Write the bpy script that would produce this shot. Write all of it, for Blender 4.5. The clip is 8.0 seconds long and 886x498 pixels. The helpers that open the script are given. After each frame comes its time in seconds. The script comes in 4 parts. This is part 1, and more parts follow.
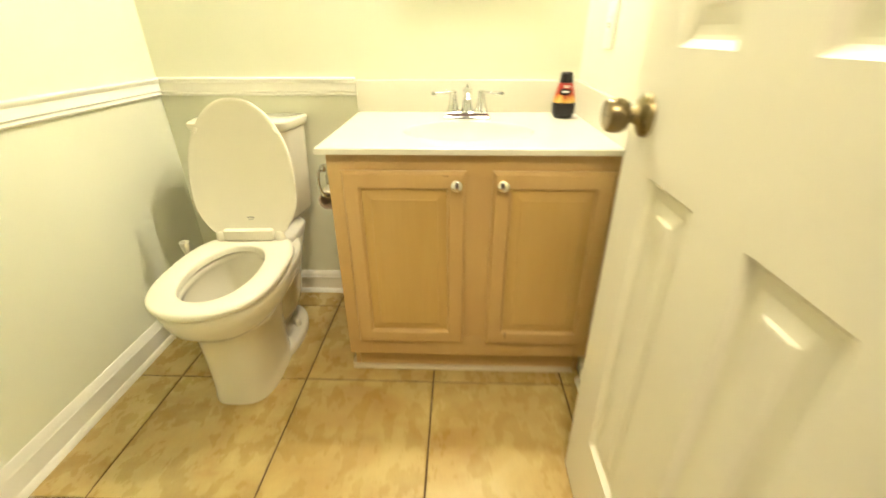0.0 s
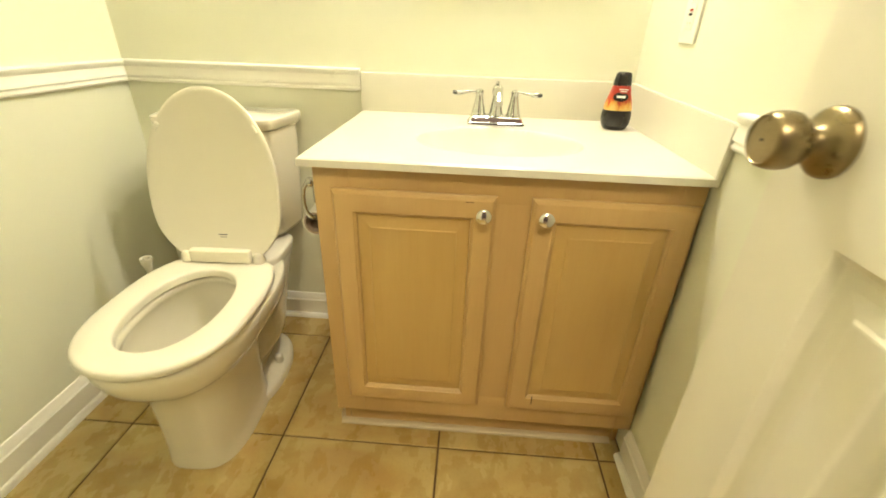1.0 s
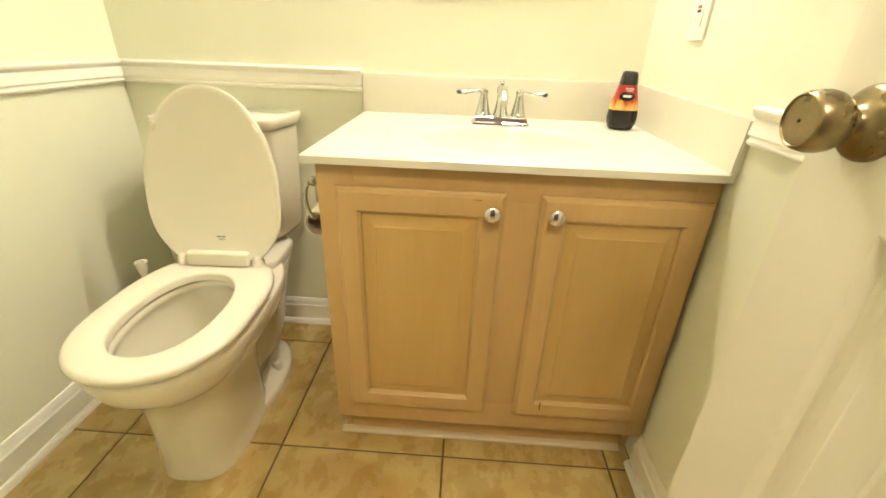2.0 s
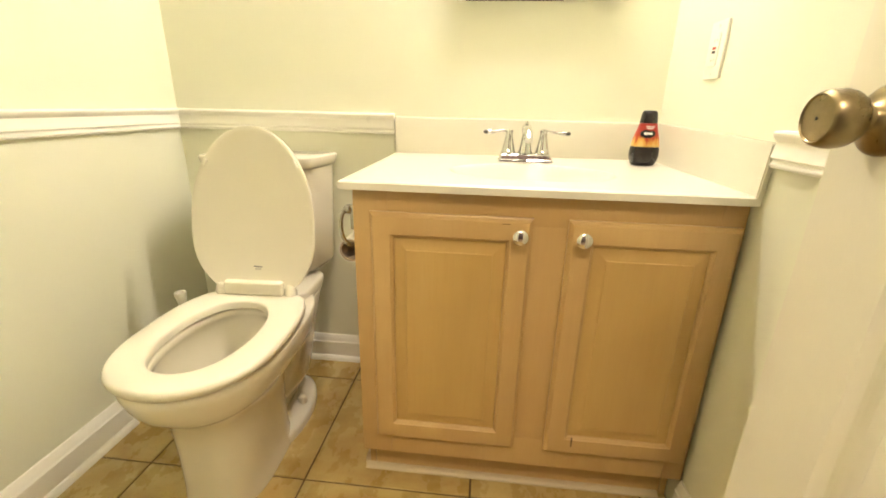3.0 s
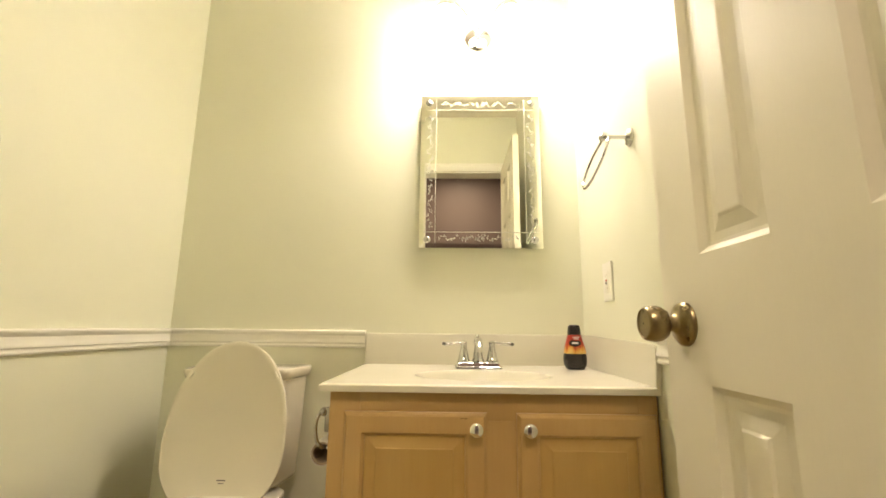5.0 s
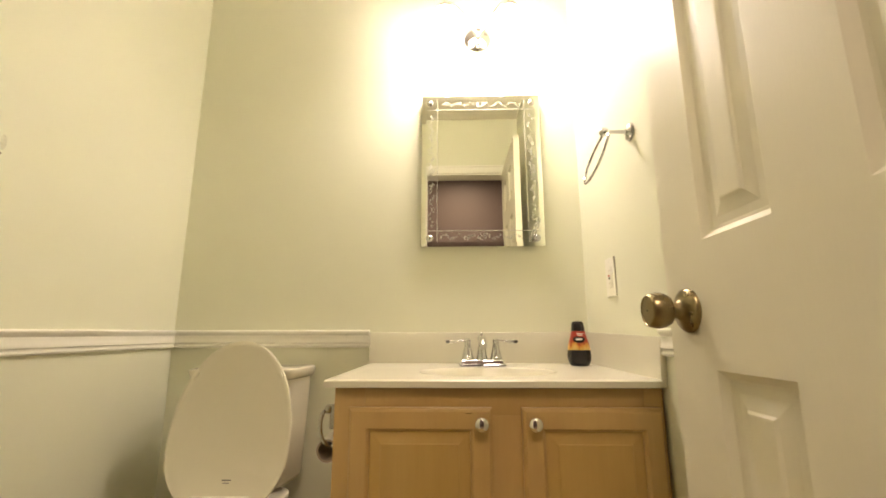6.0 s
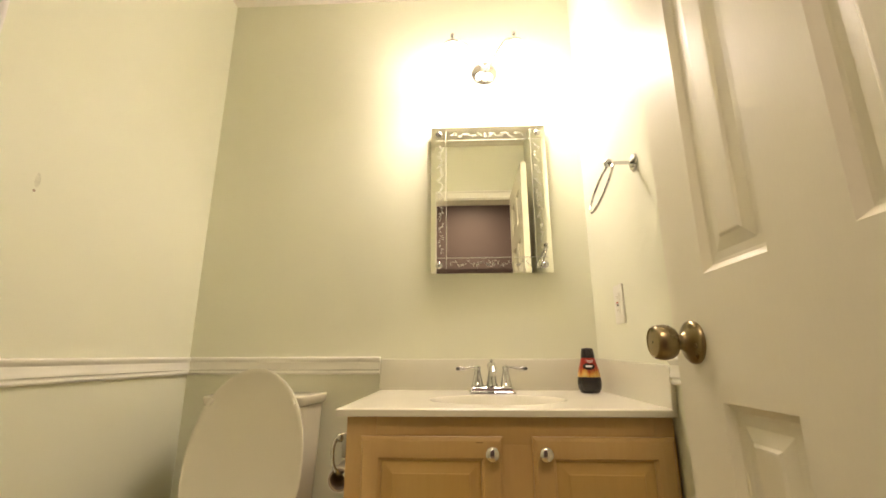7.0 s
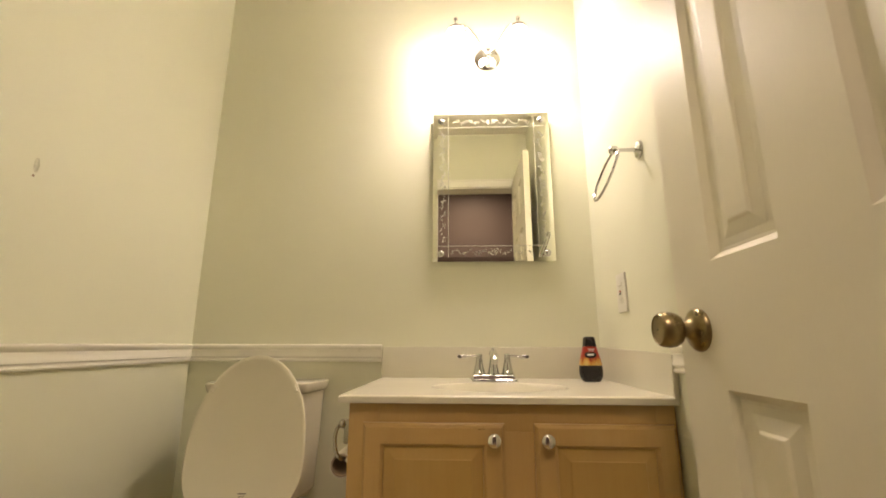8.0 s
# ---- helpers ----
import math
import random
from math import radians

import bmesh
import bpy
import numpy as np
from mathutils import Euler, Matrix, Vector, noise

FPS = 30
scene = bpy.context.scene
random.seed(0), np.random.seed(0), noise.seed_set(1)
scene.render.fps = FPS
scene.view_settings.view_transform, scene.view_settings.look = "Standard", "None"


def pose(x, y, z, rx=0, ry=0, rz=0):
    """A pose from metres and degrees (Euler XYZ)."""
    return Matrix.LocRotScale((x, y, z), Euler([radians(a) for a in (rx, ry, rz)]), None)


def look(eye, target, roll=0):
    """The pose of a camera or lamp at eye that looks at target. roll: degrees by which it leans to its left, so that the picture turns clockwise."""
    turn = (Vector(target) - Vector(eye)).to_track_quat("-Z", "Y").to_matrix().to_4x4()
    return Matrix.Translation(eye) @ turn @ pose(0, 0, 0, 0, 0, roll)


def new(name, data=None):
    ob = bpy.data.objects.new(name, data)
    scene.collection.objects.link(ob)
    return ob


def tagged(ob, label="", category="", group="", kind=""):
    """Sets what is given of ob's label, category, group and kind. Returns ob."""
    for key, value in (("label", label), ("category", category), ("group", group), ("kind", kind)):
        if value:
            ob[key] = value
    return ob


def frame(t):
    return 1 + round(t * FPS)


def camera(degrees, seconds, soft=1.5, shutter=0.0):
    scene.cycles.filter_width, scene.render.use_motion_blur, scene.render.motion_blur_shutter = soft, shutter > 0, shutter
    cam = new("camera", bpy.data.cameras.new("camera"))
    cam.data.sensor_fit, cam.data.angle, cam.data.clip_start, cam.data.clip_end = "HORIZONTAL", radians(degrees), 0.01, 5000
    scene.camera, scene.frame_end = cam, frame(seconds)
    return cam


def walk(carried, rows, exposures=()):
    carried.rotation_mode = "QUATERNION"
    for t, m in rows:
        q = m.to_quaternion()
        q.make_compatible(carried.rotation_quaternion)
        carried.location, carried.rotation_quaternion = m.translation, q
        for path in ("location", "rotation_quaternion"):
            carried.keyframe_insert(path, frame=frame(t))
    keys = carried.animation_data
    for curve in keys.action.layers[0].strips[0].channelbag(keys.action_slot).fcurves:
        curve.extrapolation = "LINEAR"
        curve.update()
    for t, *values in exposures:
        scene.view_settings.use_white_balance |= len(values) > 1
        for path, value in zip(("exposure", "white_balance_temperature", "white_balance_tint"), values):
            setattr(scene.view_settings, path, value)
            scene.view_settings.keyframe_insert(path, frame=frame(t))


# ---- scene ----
cam = camera(92.33, 8.0, soft=1.7, shutter=0.9)
PATH = [
    (0, (-0.0210, -0.0137, 1.0397), (-0.0869, 1.7662, 0.1300), -0.25),
    (0.2, (-0.0252, 0.0590, 1.0297), (-0.1347, 1.8423, 0.1308), 0.72),
    (0.5, (-0.0285, 0.1601, 1.0104), (-0.1609, 1.9422, 0.1123), 1.44),
    (1, (-0.0614, 0.2702, 1.0018), (-0.1517, 2.0480, 0.0900), 2.08),
    (1.2, (-0.0763, 0.2857, 0.9921), (-0.1449, 2.0692, 0.0897), 2.41),
    (2.3, (-0.0831, 0.2795, 0.9699), (-0.1687, 2.0955, 0.1363), 1.86),
    (2.5, (-0.0826, 0.2613, 0.9655), (-0.2543, 2.0970, 0.1903), 0.99),
    (3, (-0.0939, 0.2353, 0.9251), (-0.2828, 2.1208, 0.2855), 1.31),
    (3.5, (-0.0957, 0.1976, 0.9092), (-0.2676, 2.1486, 0.5040), -0.62),
    (3.7, (-0.0920, 0.1566, 0.9406), (-0.1803, 2.1463, 0.7576), -0.13),
    (4, (-0.0775, 0.1161, 0.9596), (-0.1503, 2.1138, 1.0215), -0.15),
    (4.5, (-0.0699, 0.0481, 0.9436), (-0.1094, 2.0281, 1.2230), 0.24),
    (4.7, (-0.0746, 0.0284, 0.9300), (-0.1176, 1.9985, 1.2716), 0.74),
    (5.8, (-0.0921, 0.0219, 0.8889), (-0.1192, 1.9857, 1.2671), -0.08),
    (6, (-0.0848, 0.0252, 0.8883), (-0.1333, 1.9871, 1.2740), -0.08),
    (6.5, (-0.0856, 0.0166, 0.8868), (-0.1577, 1.9738, 1.2921), 0.11),
    (7, (-0.0856, -0.0071, 0.9019), (-0.1747, 1.9311, 1.3872), -0.16),
    (7.5, (-0.0859, -0.0085, 0.9044), (-0.1623, 1.9341, 1.3738), 0.08),
    (8, (-0.0915, 0.0010, 0.8980), (-0.1835, 1.9503, 1.3359), 0.10),
]
EXPOSURES = [(0.0, 1.12, 6300, 0), (1.0, 0.94, 6320, 1), (2.5, 0.95, 6200, 9), (4.0, 0.76, 6270, 12), (5.0, 0.25, 6480, 12), (6.0, 0.06, 6540, 15), (6.5, -0.02, 6540, 16), (7.0, -0.03, 6580, 16), (8.0, -0.29, 6650, 18)]
walk(cam, [(t, look(eye, target, roll)) for t, eye, target, roll in PATH], EXPOSURES)

# world: a closed room, so only a trace of dim air outside it
world = bpy.data.worlds.new("world")
world.use_nodes = True
world.node_tree.nodes["Background"].inputs[0].default_value = (0.9, 0.85, 0.75, 1)
world.node_tree.nodes["Background"].inputs[1].default_value = 0.02
scene.world = world
SHADE_GLOW = 58.0
BULB_GLOW = 430.0
LAMP_COLOUR = (1.0, 0.86, 0.74)

# added fill lamp at the hall ceiling, unseen behind the doorway's head
hall_lamp = bpy.data.lights.new("hall_fill_light", "AREA")
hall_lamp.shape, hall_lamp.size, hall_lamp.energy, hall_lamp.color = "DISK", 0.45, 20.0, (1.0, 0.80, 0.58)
new("hall_fill_light", hall_lamp).matrix_world = look((0.0, -0.55, 2.47), (0.0, -0.55, 0.0))

# plan, in metres
XL, XR, YB, YF, ZC = -1.116, 0.400, 1.600, 0.126, 2.479
HALL = -1.15
DOOR_L, DOOR_R, DOOR_TOP = -0.294, 0.314, 2.052


# ---- materials ----
def nodes_of(name):
    m = bpy.data.materials.new(name)
    m.use_nodes = True
    nt = m.node_tree
    return m, nt, nt.nodes["Principled BSDF"]


def noise_node(nt, scale, detail=4.0, rough=0.55, stretch=None, per_object=False):
    tc = nt.nodes.new("ShaderNodeTexCoord")
    out = tc.outputs["Object"]
    if per_object:
        info = nt.nodes.new("ShaderNodeObjectInfo")
        mul = nt.nodes.new("ShaderNodeMath")
        mul.operation = "MULTIPLY"
        mul.inputs[1].default_value = 37.0
        nt.links.new(info.outputs["Random"], mul.inputs[0])
        add = nt.nodes.new("ShaderNodeVectorMath")
        add.operation = "ADD"
        nt.links.new(out, add.inputs[0])
        nt.links.new(mul.outputs[0], add.inputs[1])
        out = add.outputs[0]
    if stretch:
        mp = nt.nodes.new("ShaderNodeMapping")
        mp.inputs["Scale"].default_value = stretch
        nt.links.new(out, mp.inputs["Vector"])
        out = mp.outputs[0]
    n = nt.nodes.new("ShaderNodeTexNoise")
    n.inputs["Scale"].default_value = scale
    n.inputs["Detail"].default_value = detail
    n.inputs["Roughness"].default_value = rough
    nt.links.new(out, n.inputs["Vector"])
    return n


def ramp(nt, source, stops):
    r = nt.nodes.new("ShaderNodeValToRGB")
    while len(r.color_ramp.elements) < len(stops):
        r.color_ramp.elements.new(0.5)
    for e, (p, c) in zip(r.color_ramp.elements, stops):
        e.position, e.color = p, (*c, 1)
    nt.links.new(source, r.inputs[0])
    return r


def mix(nt, kind, fac, a, b):
    m = nt.nodes.new("ShaderNodeMixRGB")
    m.blend_type = kind
    if isinstance(fac, float):
        m.inputs[0].default_value = fac
    else:
        nt.links.new(fac, m.inputs[0])
    nt.links.new(a, m.inputs[1])
    nt.links.new(b, m.inputs[2])
    return m


def bump(nt, bsdf, source, strength, distance=0.002):
    b = nt.nodes.new("ShaderNodeBump")
    b.inputs["Strength"].default_value = strength
    b.inputs["Distance"].default_value = distance
    nt.links.new(source, b.inputs["Height"])
    nt.links.new(b.outputs[0], bsdf.inputs["Normal"])


def scaled(c, k):
    return tuple(min(1.0, v * k) for v in c)


def surface(name, colour, rough=0.5, metal=0.0, vary=0.06, coarse=3.0, fine=120.0, relief=0.0, gloss_vary=0.08, coat=0.0, grain=None):
    """A painted, glazed or metal surface: colour drifting at a coarse scale, fine grain, uneven gloss."""
    m, nt, b = nodes_of(name)
    n1 = noise_node(nt, coarse)
    n2 = noise_node(nt, fine, 3.0, stretch=grain)
    big = ramp(nt, n1.outputs[0], [(0.25, scaled(colour, 1 - vary)), (0.75, scaled(colour, 1 + vary))])
    small = ramp(nt, n2.outputs[0], [(0.2, (1 - vary,) * 3), (0.8, (1, 1, 1))])
    c = mix(nt, "MULTIPLY", 0.6, big.outputs[0], small.outputs[0])
    nt.links.new(c.outputs[0], b.inputs["Base Color"])
    g = ramp(nt, n1.outputs[0], [(0.2, (max(0.02, rough - gloss_vary),) * 3), (0.8, (min(1, rough + gloss_vary),) * 3)])
    nt.links.new(g.outputs[0], b.inputs["Roughness"])
    b.inputs["Metallic"].default_value = metal
    b.inputs["Coat Weight"].default_value = coat
    b.inputs["Coat Roughness"].default_value = 0.08
    if relief:
        bump(nt, b, n2.outputs[0], relief)
    return m


PAINT = surface("sage_wall_paint", (0.790, 0.792, 0.625), 0.55, vary=0.03, coarse=1.6, fine=260, relief=0.16)
CEIL = surface("ceiling_paint", (0.86, 0.82, 0.70), 0.8, vary=0.03, coarse=2, fine=220, relief=0.2)
TRIM = surface("white_trim_paint", (0.89, 0.87, 0.78), 0.34, vary=0.010, coarse=5, fine=90, relief=0.05)
DOORPAINT = surface("cream_door_paint", (0.80, 0.768, 0.63), 0.42, vary=0.03, coarse=4, fine=60, relief=0.08, grain=(6, 6, 1))
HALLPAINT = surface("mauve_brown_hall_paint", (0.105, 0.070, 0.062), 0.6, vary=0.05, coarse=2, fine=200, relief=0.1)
HALLFLOOR = surface("hall_floor_brown", (0.22, 0.15, 0.10), 0.5, vary=0.1, coarse=4, fine=80)
PORCELAIN = surface("bone_porcelain", (0.80, 0.76, 0.62), 0.10, vary=0.015, coarse=3, fine=40, gloss_vary=0.03, coat=0.5)
SEATPLASTIC = surface("cream_seat_plastic", (0.80, 0.763, 0.625), 0.24, vary=0.015, coarse=4, fine=90, gloss_vary=0.04)
COUNTER = surface("cultured_marble", (0.72, 0.693, 0.575), 0.24, vary=0.012, coarse=3, fine=60, gloss_vary=0.015)
CHROME = surface("polished_chrome", (0.60, 0.60, 0.59), 0.06, metal=1.0, vary=0.03, coarse=20, fine=200, gloss_vary=0.03)
SATIN = surface("satin_chrome", (0.52, 0.50, 0.46), 0.17, metal=1.0, vary=0.06, coarse=40, fine=200, gloss_vary=0.05)
KNOBCHROME = surface("bright_chrome", (0.88, 0.87, 0.85), 0.08, metal=1.0, vary=0.02, coarse=30, fine=200, gloss_vary=0.03)
# chrome darkened to carry the dark reflection at the lever ends
TIPMETAL = surface("chrome_dark_reflection", (0.10, 0.095, 0.09), 0.18, metal=1.0, vary=0.05, coarse=30, fine=200, gloss_vary=0.04)
LAMPCHROME = surface("lamp_chrome", (0.55, 0.545, 0.53), 0.10, metal=1.0, vary=0.03, coarse=20, fine=200, gloss_vary=0.03)
BRASS = surface("antique_brass", (0.295, 0.235, 0.128), 0.31, metal=1.0, vary=0.2, coarse=28, fine=240, gloss_vary=0.1, relief=0.05)
DARK = surface("dark_recess", (0.02, 0.018, 0.015), 0.6)
BLACKPLASTIC = surface("black_plastic", (0.018, 0.014, 0.013), 0.25, vary=0.1, gloss_vary=0.05)
PLATE = surface("cream_outlet_plastic", (0.86, 0.84, 0.74), 0.35, vary=0.02)
REDPLASTIC = surface("red_button", (0.5, 0.06, 0.03), 0.4)
CARD = surface("grey_brown_cardboard", (0.40, 0.32, 0.23), 0.85, vary=0.08, coarse=30, fine=300, relief=0.1)
PAPER = surface("white_paper", (0.82, 0.79, 0.70), 0.9, vary=0.03, coarse=40, fine=400, relief=0.1)
GROUT = surface("brown_grout", (0.120, 0.070, 0.026), 0.9, vary=0.2, coarse=12, fine=300, relief=0.3)
ETCH = surface("frosted_etching", (0.66, 0.66, 0.56), 0.6, vary=0.05, coarse=60, fine=300)
INK = surface("grey_print", (0.16, 0.15, 0.15), 0.6)
LOGOWHITE = surface("pale_print", (0.75, 0.73, 0.68), 0.5)
SMUDGE = surface("grey_filler_mark", (0.73, 0.725, 0.565), 0.8, vary=0.15, coarse=60)
VINYL = surface("pale_quarter_round", (0.54, 0.45, 0.27), 0.45, vary=0.08, coarse=9, fine=90)


def wood_material(name, dark, middle, light):
    m, nt, b = nodes_of(name)
    n1 = noise_node(nt, 3.0, 3.0, stretch=(3.0, 3.0, 0.6), per_object=True)
    n2 = noise_node(nt, 26.0, 6.0, 0.65, stretch=(5.0, 5.0, 0.22), per_object=True)
    n3 = noise_node(nt, 150.0, 2.0, 0.5, stretch=(3.0, 3.0, 0.12))
    big = ramp(nt, n1.outputs[0], [(0.25, dark), (0.55, middle), (0.85, light)])
    streak = ramp(nt, n2.outputs[0], [(0.3, (0.96, 0.95, 0.93)), (0.62, (1, 1, 1))])
    pores = ramp(nt, n3.outputs[0], [(0.28, (0.96, 0.95, 0.93)), (0.45, (1, 1, 1))])
    c = mix(nt, "MULTIPLY", 0.7, big.outputs[0], streak.outputs[0])
    c2 = mix(nt, "MULTIPLY", 0.6, c.outputs[0], pores.outputs[0])
    nt.links.new(c2.outputs[0], b.inputs["Base Color"])
    b.inputs["Roughness"].default_value = 0.36
    bump(nt, b, n3.outputs[0], 0.05, 0.001)
    return m


WOOD = wood_material("pickled_maple", (0.480, 0.315, 0.120), (0.520, 0.350, 0.140), (0.570, 0.395, 0.166))
# darker, more golden field: stain difference plus lighting put into the colour
PANELWOOD = wood_material("pickled_maple_field", (0.465, 0.303, 0.096), (0.500, 0.335, 0.112), (0.540, 0.370, 0.134))


def tile_material():
    m, nt, b = nodes_of("mottled_beige_ceramic_tile")
    n1 = noise_node(nt, 4.0, 4.0, 0.52, stretch=(1.0, 1.5, 1.0), per_object=True)
    n1.inputs["Distortion"].default_value = 0.9
    n2 = noise_node(nt, 11.0, 6.0, 0.60, stretch=(1.6, 1.0, 1.0), per_object=True)
    n3 = noise_node(nt, 160.0, 3.0, per_object=True)
    big = ramp(nt, n1.outputs[0], [(0.12, (0.37, 0.220, 0.062)), (0.36, (0.475, 0.330, 0.108)), (0.54, (0.545, 0.418, 0.160)), (0.72, (0.630, 0.520, 0.228)), (0.92, (0.52, 0.430, 0.190))])
    big.color_ramp.interpolation = "B_SPLINE"
    veins = ramp(nt, n2.outputs[0], [(0.20, (0.76, 0.72, 0.66)), (0.50, (0.92, 0.91, 0.89)), (0.80, (1.04, 1.03, 1.01))])
    speck = ramp(nt, n3.outputs[0], [(0.25, (0.86, 0.84, 0.8)), (0.5, (1, 1, 1))])
    c = mix(nt, "MULTIPLY", 0.75, big.outputs[0], veins.outputs[0])
    c2 = mix(nt, "MULTIPLY", 0.6, c.outputs[0], speck.outputs[0])
    info = nt.nodes.new("ShaderNodeObjectInfo")
    tint = ramp(nt, info.outputs["Random"], [(0.0, (0.90, 0.88, 0.85)), (1.0, (1, 1, 1))])
    c3 = mix(nt, "MULTIPLY", 1.0, c2.outputs[0], tint.outputs[0])
    nt.links.new(c3.outputs[0], b.inputs["Base Color"])
    g = ramp(nt, n2.outputs[0], [(0.2, (0.20,) * 3), (0.8, (0.36,) * 3)])
    nt.links.new(g.outputs[0], b.inputs["Roughness"])
    bump(nt, b, n2.outputs[0], 0.12, 0.002)
    return m


TILE = tile_material()


def glow_material(name, strength):
    m = bpy.data.materials.new(name)
    m.use_nodes = True
    nt = m.node_tree
    nt.nodes.remove(nt.nodes["Principled BSDF"])
    e = nt.nodes.new("ShaderNodeEmission")
    e.inputs[0].default_value = (*LAMP_COLOUR, 1)
    e.inputs[1].default_value = strength
    nt.links.new(e.outputs[0], nt.nodes["Material Output"].inputs[0])
    return m


def shade_material():
    """Frosted glass lit from within, brightest round the bulb and the open mouth."""
    m = glow_material("lit_frosted_glass", SHADE_GLOW)
    nt = m.node_tree
    tc = nt.nodes.new("ShaderNodeTexCoord")
    sep = nt.nodes.new("ShaderNodeSeparateXYZ")
    k = nt.nodes.new("ShaderNodeMapRange")
    k.inputs[1].default_value, k.inputs[2].default_value = -0.055, 0.060
    k.inputs[3].default_value, k.inputs[4].default_value = 1.1 * SHADE_GLOW, 0.55 * SHADE_GLOW
    nt.links.new(tc.outputs["Object"], sep.inputs[0])
    nt.links.new(sep.outputs["Z"], k.inputs[0])
    nt.links.new(k.outputs[0], nt.nodes["Emission"].inputs[1])
    return m


SHADE = shade_material()
BULB = glow_material("lit_bulb", BULB_GLOW)


def mirror_material():
    m, nt, b = nodes_of("silvered_mirror")
    b.inputs["Base Color"].default_value = (0.91, 0.92, 0.82, 1)
    b.inputs["Metallic"].default_value = 1.0
    n = noise_node(nt, 5.0)
    g = ramp(nt, n.outputs[0], [(0.3, (0.005,) * 3), (0.8, (0.03,) * 3)])
    nt.links.new(g.outputs[0], b.inputs["Roughness"])
    return m


MIRROR = mirror_material()


def water_material():
    m, nt, b = nodes_of("still_water")
    b.inputs["Base Color"].default_value = (0.85, 0.88, 0.84, 1)
    b.inputs["Roughness"].default_value = 0.02
    b.inputs["Transmission Weight"].default_value = 0.9
    b.inputs["IOR"].default_value = 1.33
    return m


WATER = water_material()


def label_material():
    """Printed wrapper: red at the top, yellow tongues of flame rising from below."""
    m, nt, b = nodes_of("flame_print")
    tc = nt.nodes.new("ShaderNodeTexCoord")
    sep = nt.nodes.new("ShaderNodeSeparateXYZ")
    nt.links.new(tc.outputs["Object"], sep.inputs[0])
    wave = noise_node(nt, 42.0, 3.0, stretch=(1.6, 1.6, 0.35))
    a = nt.nodes.new("ShaderNodeMath")
    a.operation = "MULTIPLY_ADD"
    a.inputs[1].default_value = 0.075
    a.inputs[2].default_value = -0.032
    nt.links.new(wave.outputs[0], a.inputs[0])
    s = nt.nodes.new("ShaderNodeMath")
    s.operation = "SUBTRACT"
    nt.links.new(sep.outputs["Z"], s.inputs[0])
    nt.links.new(a.outputs[0], s.inputs[1])
    k = nt.nodes.new("ShaderNodeMapRange")
    k.inputs[1].default_value, k.inputs[2].default_value = 0.040, 0.090
    nt.links.new(s.outputs[0], k.inputs[0])
    r = ramp(nt, k.outputs[0], [(0.0, (0.70, 0.50, 0.16)), (0.30, (0.66, 0.34, 0.06)), (0.48, (0.42, 0.05, 0.012)), (1.0, (0.36, 0.022, 0.012))])
    nt.links.new(r.outputs[0], b.inputs["Base Color"])
    b.inputs["Roughness"].default_value = 0.32
    return m


FLAME = label_material()


# ---- mesh helpers ----
def box(bm, x0, x1, y0, y1, z0, z1, bevel=0.0, seg=2):
    r = bmesh.ops.create_cube(bm, size=1.0, matrix=Matrix.LocRotScale(((x0 + x1) / 2, (y0 + y1) / 2, (z0 + z1) / 2), None, (x1 - x0, y1 - y0, z1 - z0)))
    if bevel:
        edges = {e for v in r["verts"] for e in v.link_edges}
        bmesh.ops.bevel(bm, geom=list(edges), offset=bevel, segments=seg, profile=0.6, affect="EDGES")
    return bm


def boxed(*a, **k):
    return box(bmesh.new(), *a, **k)


def loft(bm, rings, cap_start=True, cap_end=True, closed=False):
    """Skin over rings of equally many points."""
    vs = [[bm.verts.new(p) for p in ring] for ring in rings]
    n = len(vs[0])
    pairs = list(zip(vs, vs[1:]))
    if closed:
        pairs.append((vs[-1], vs[0]))
    for a, b in pairs:
        for i in range(n):
            bm.faces.new((a[i], a[(i + 1) % n], b[(i + 1) % n], b[i]))
    if cap_start and not closed:
        bm.faces.new(vs[0][::-1])
    if cap_end and not closed:
        bm.faces.new(vs[-1])
    bmesh.ops.recalc_face_normals(bm, faces=bm.faces)
    return bm


def lathe(bm, profile, m=Matrix(), seg=32, caps=True):
    """Turn (radius, height) pairs round the z axis of the pose m."""
    rings = [[m @ Vector((r * math.cos(2 * math.pi * i / seg), r * math.sin(2 * math.pi * i / seg), h)) for i in range(seg)] for r, h in profile]
    return loft(bm, rings, caps, caps)


def tube(bm, points, radius, seg=12, closed=False):
    """A round bar along a line of points; radius a number or one per point."""
    pts = [Vector(p) for p in points]
    n = len(pts)
    rings = []
    side = None
    for i, p in enumerate(pts):
        a = pts[(i - 1) % n] if closed or i > 0 else p
        b = pts[(i + 1) % n] if closed or i < n - 1 else p
        d = (b - a).normalized()
        if side is None:
            side = d.orthogonal().normalized()
        side = (side - d * side.dot(d)).normalized()
        up = d.cross(side)
        r = radius[i] if isinstance(radius, (list, tuple)) else radius
        rings.append([p + r * (math.cos(2 * math.pi * k / seg) * side + math.sin(2 * math.pi * k / seg) * up) for k in range(seg)])
    return loft(bm, rings, closed=closed)


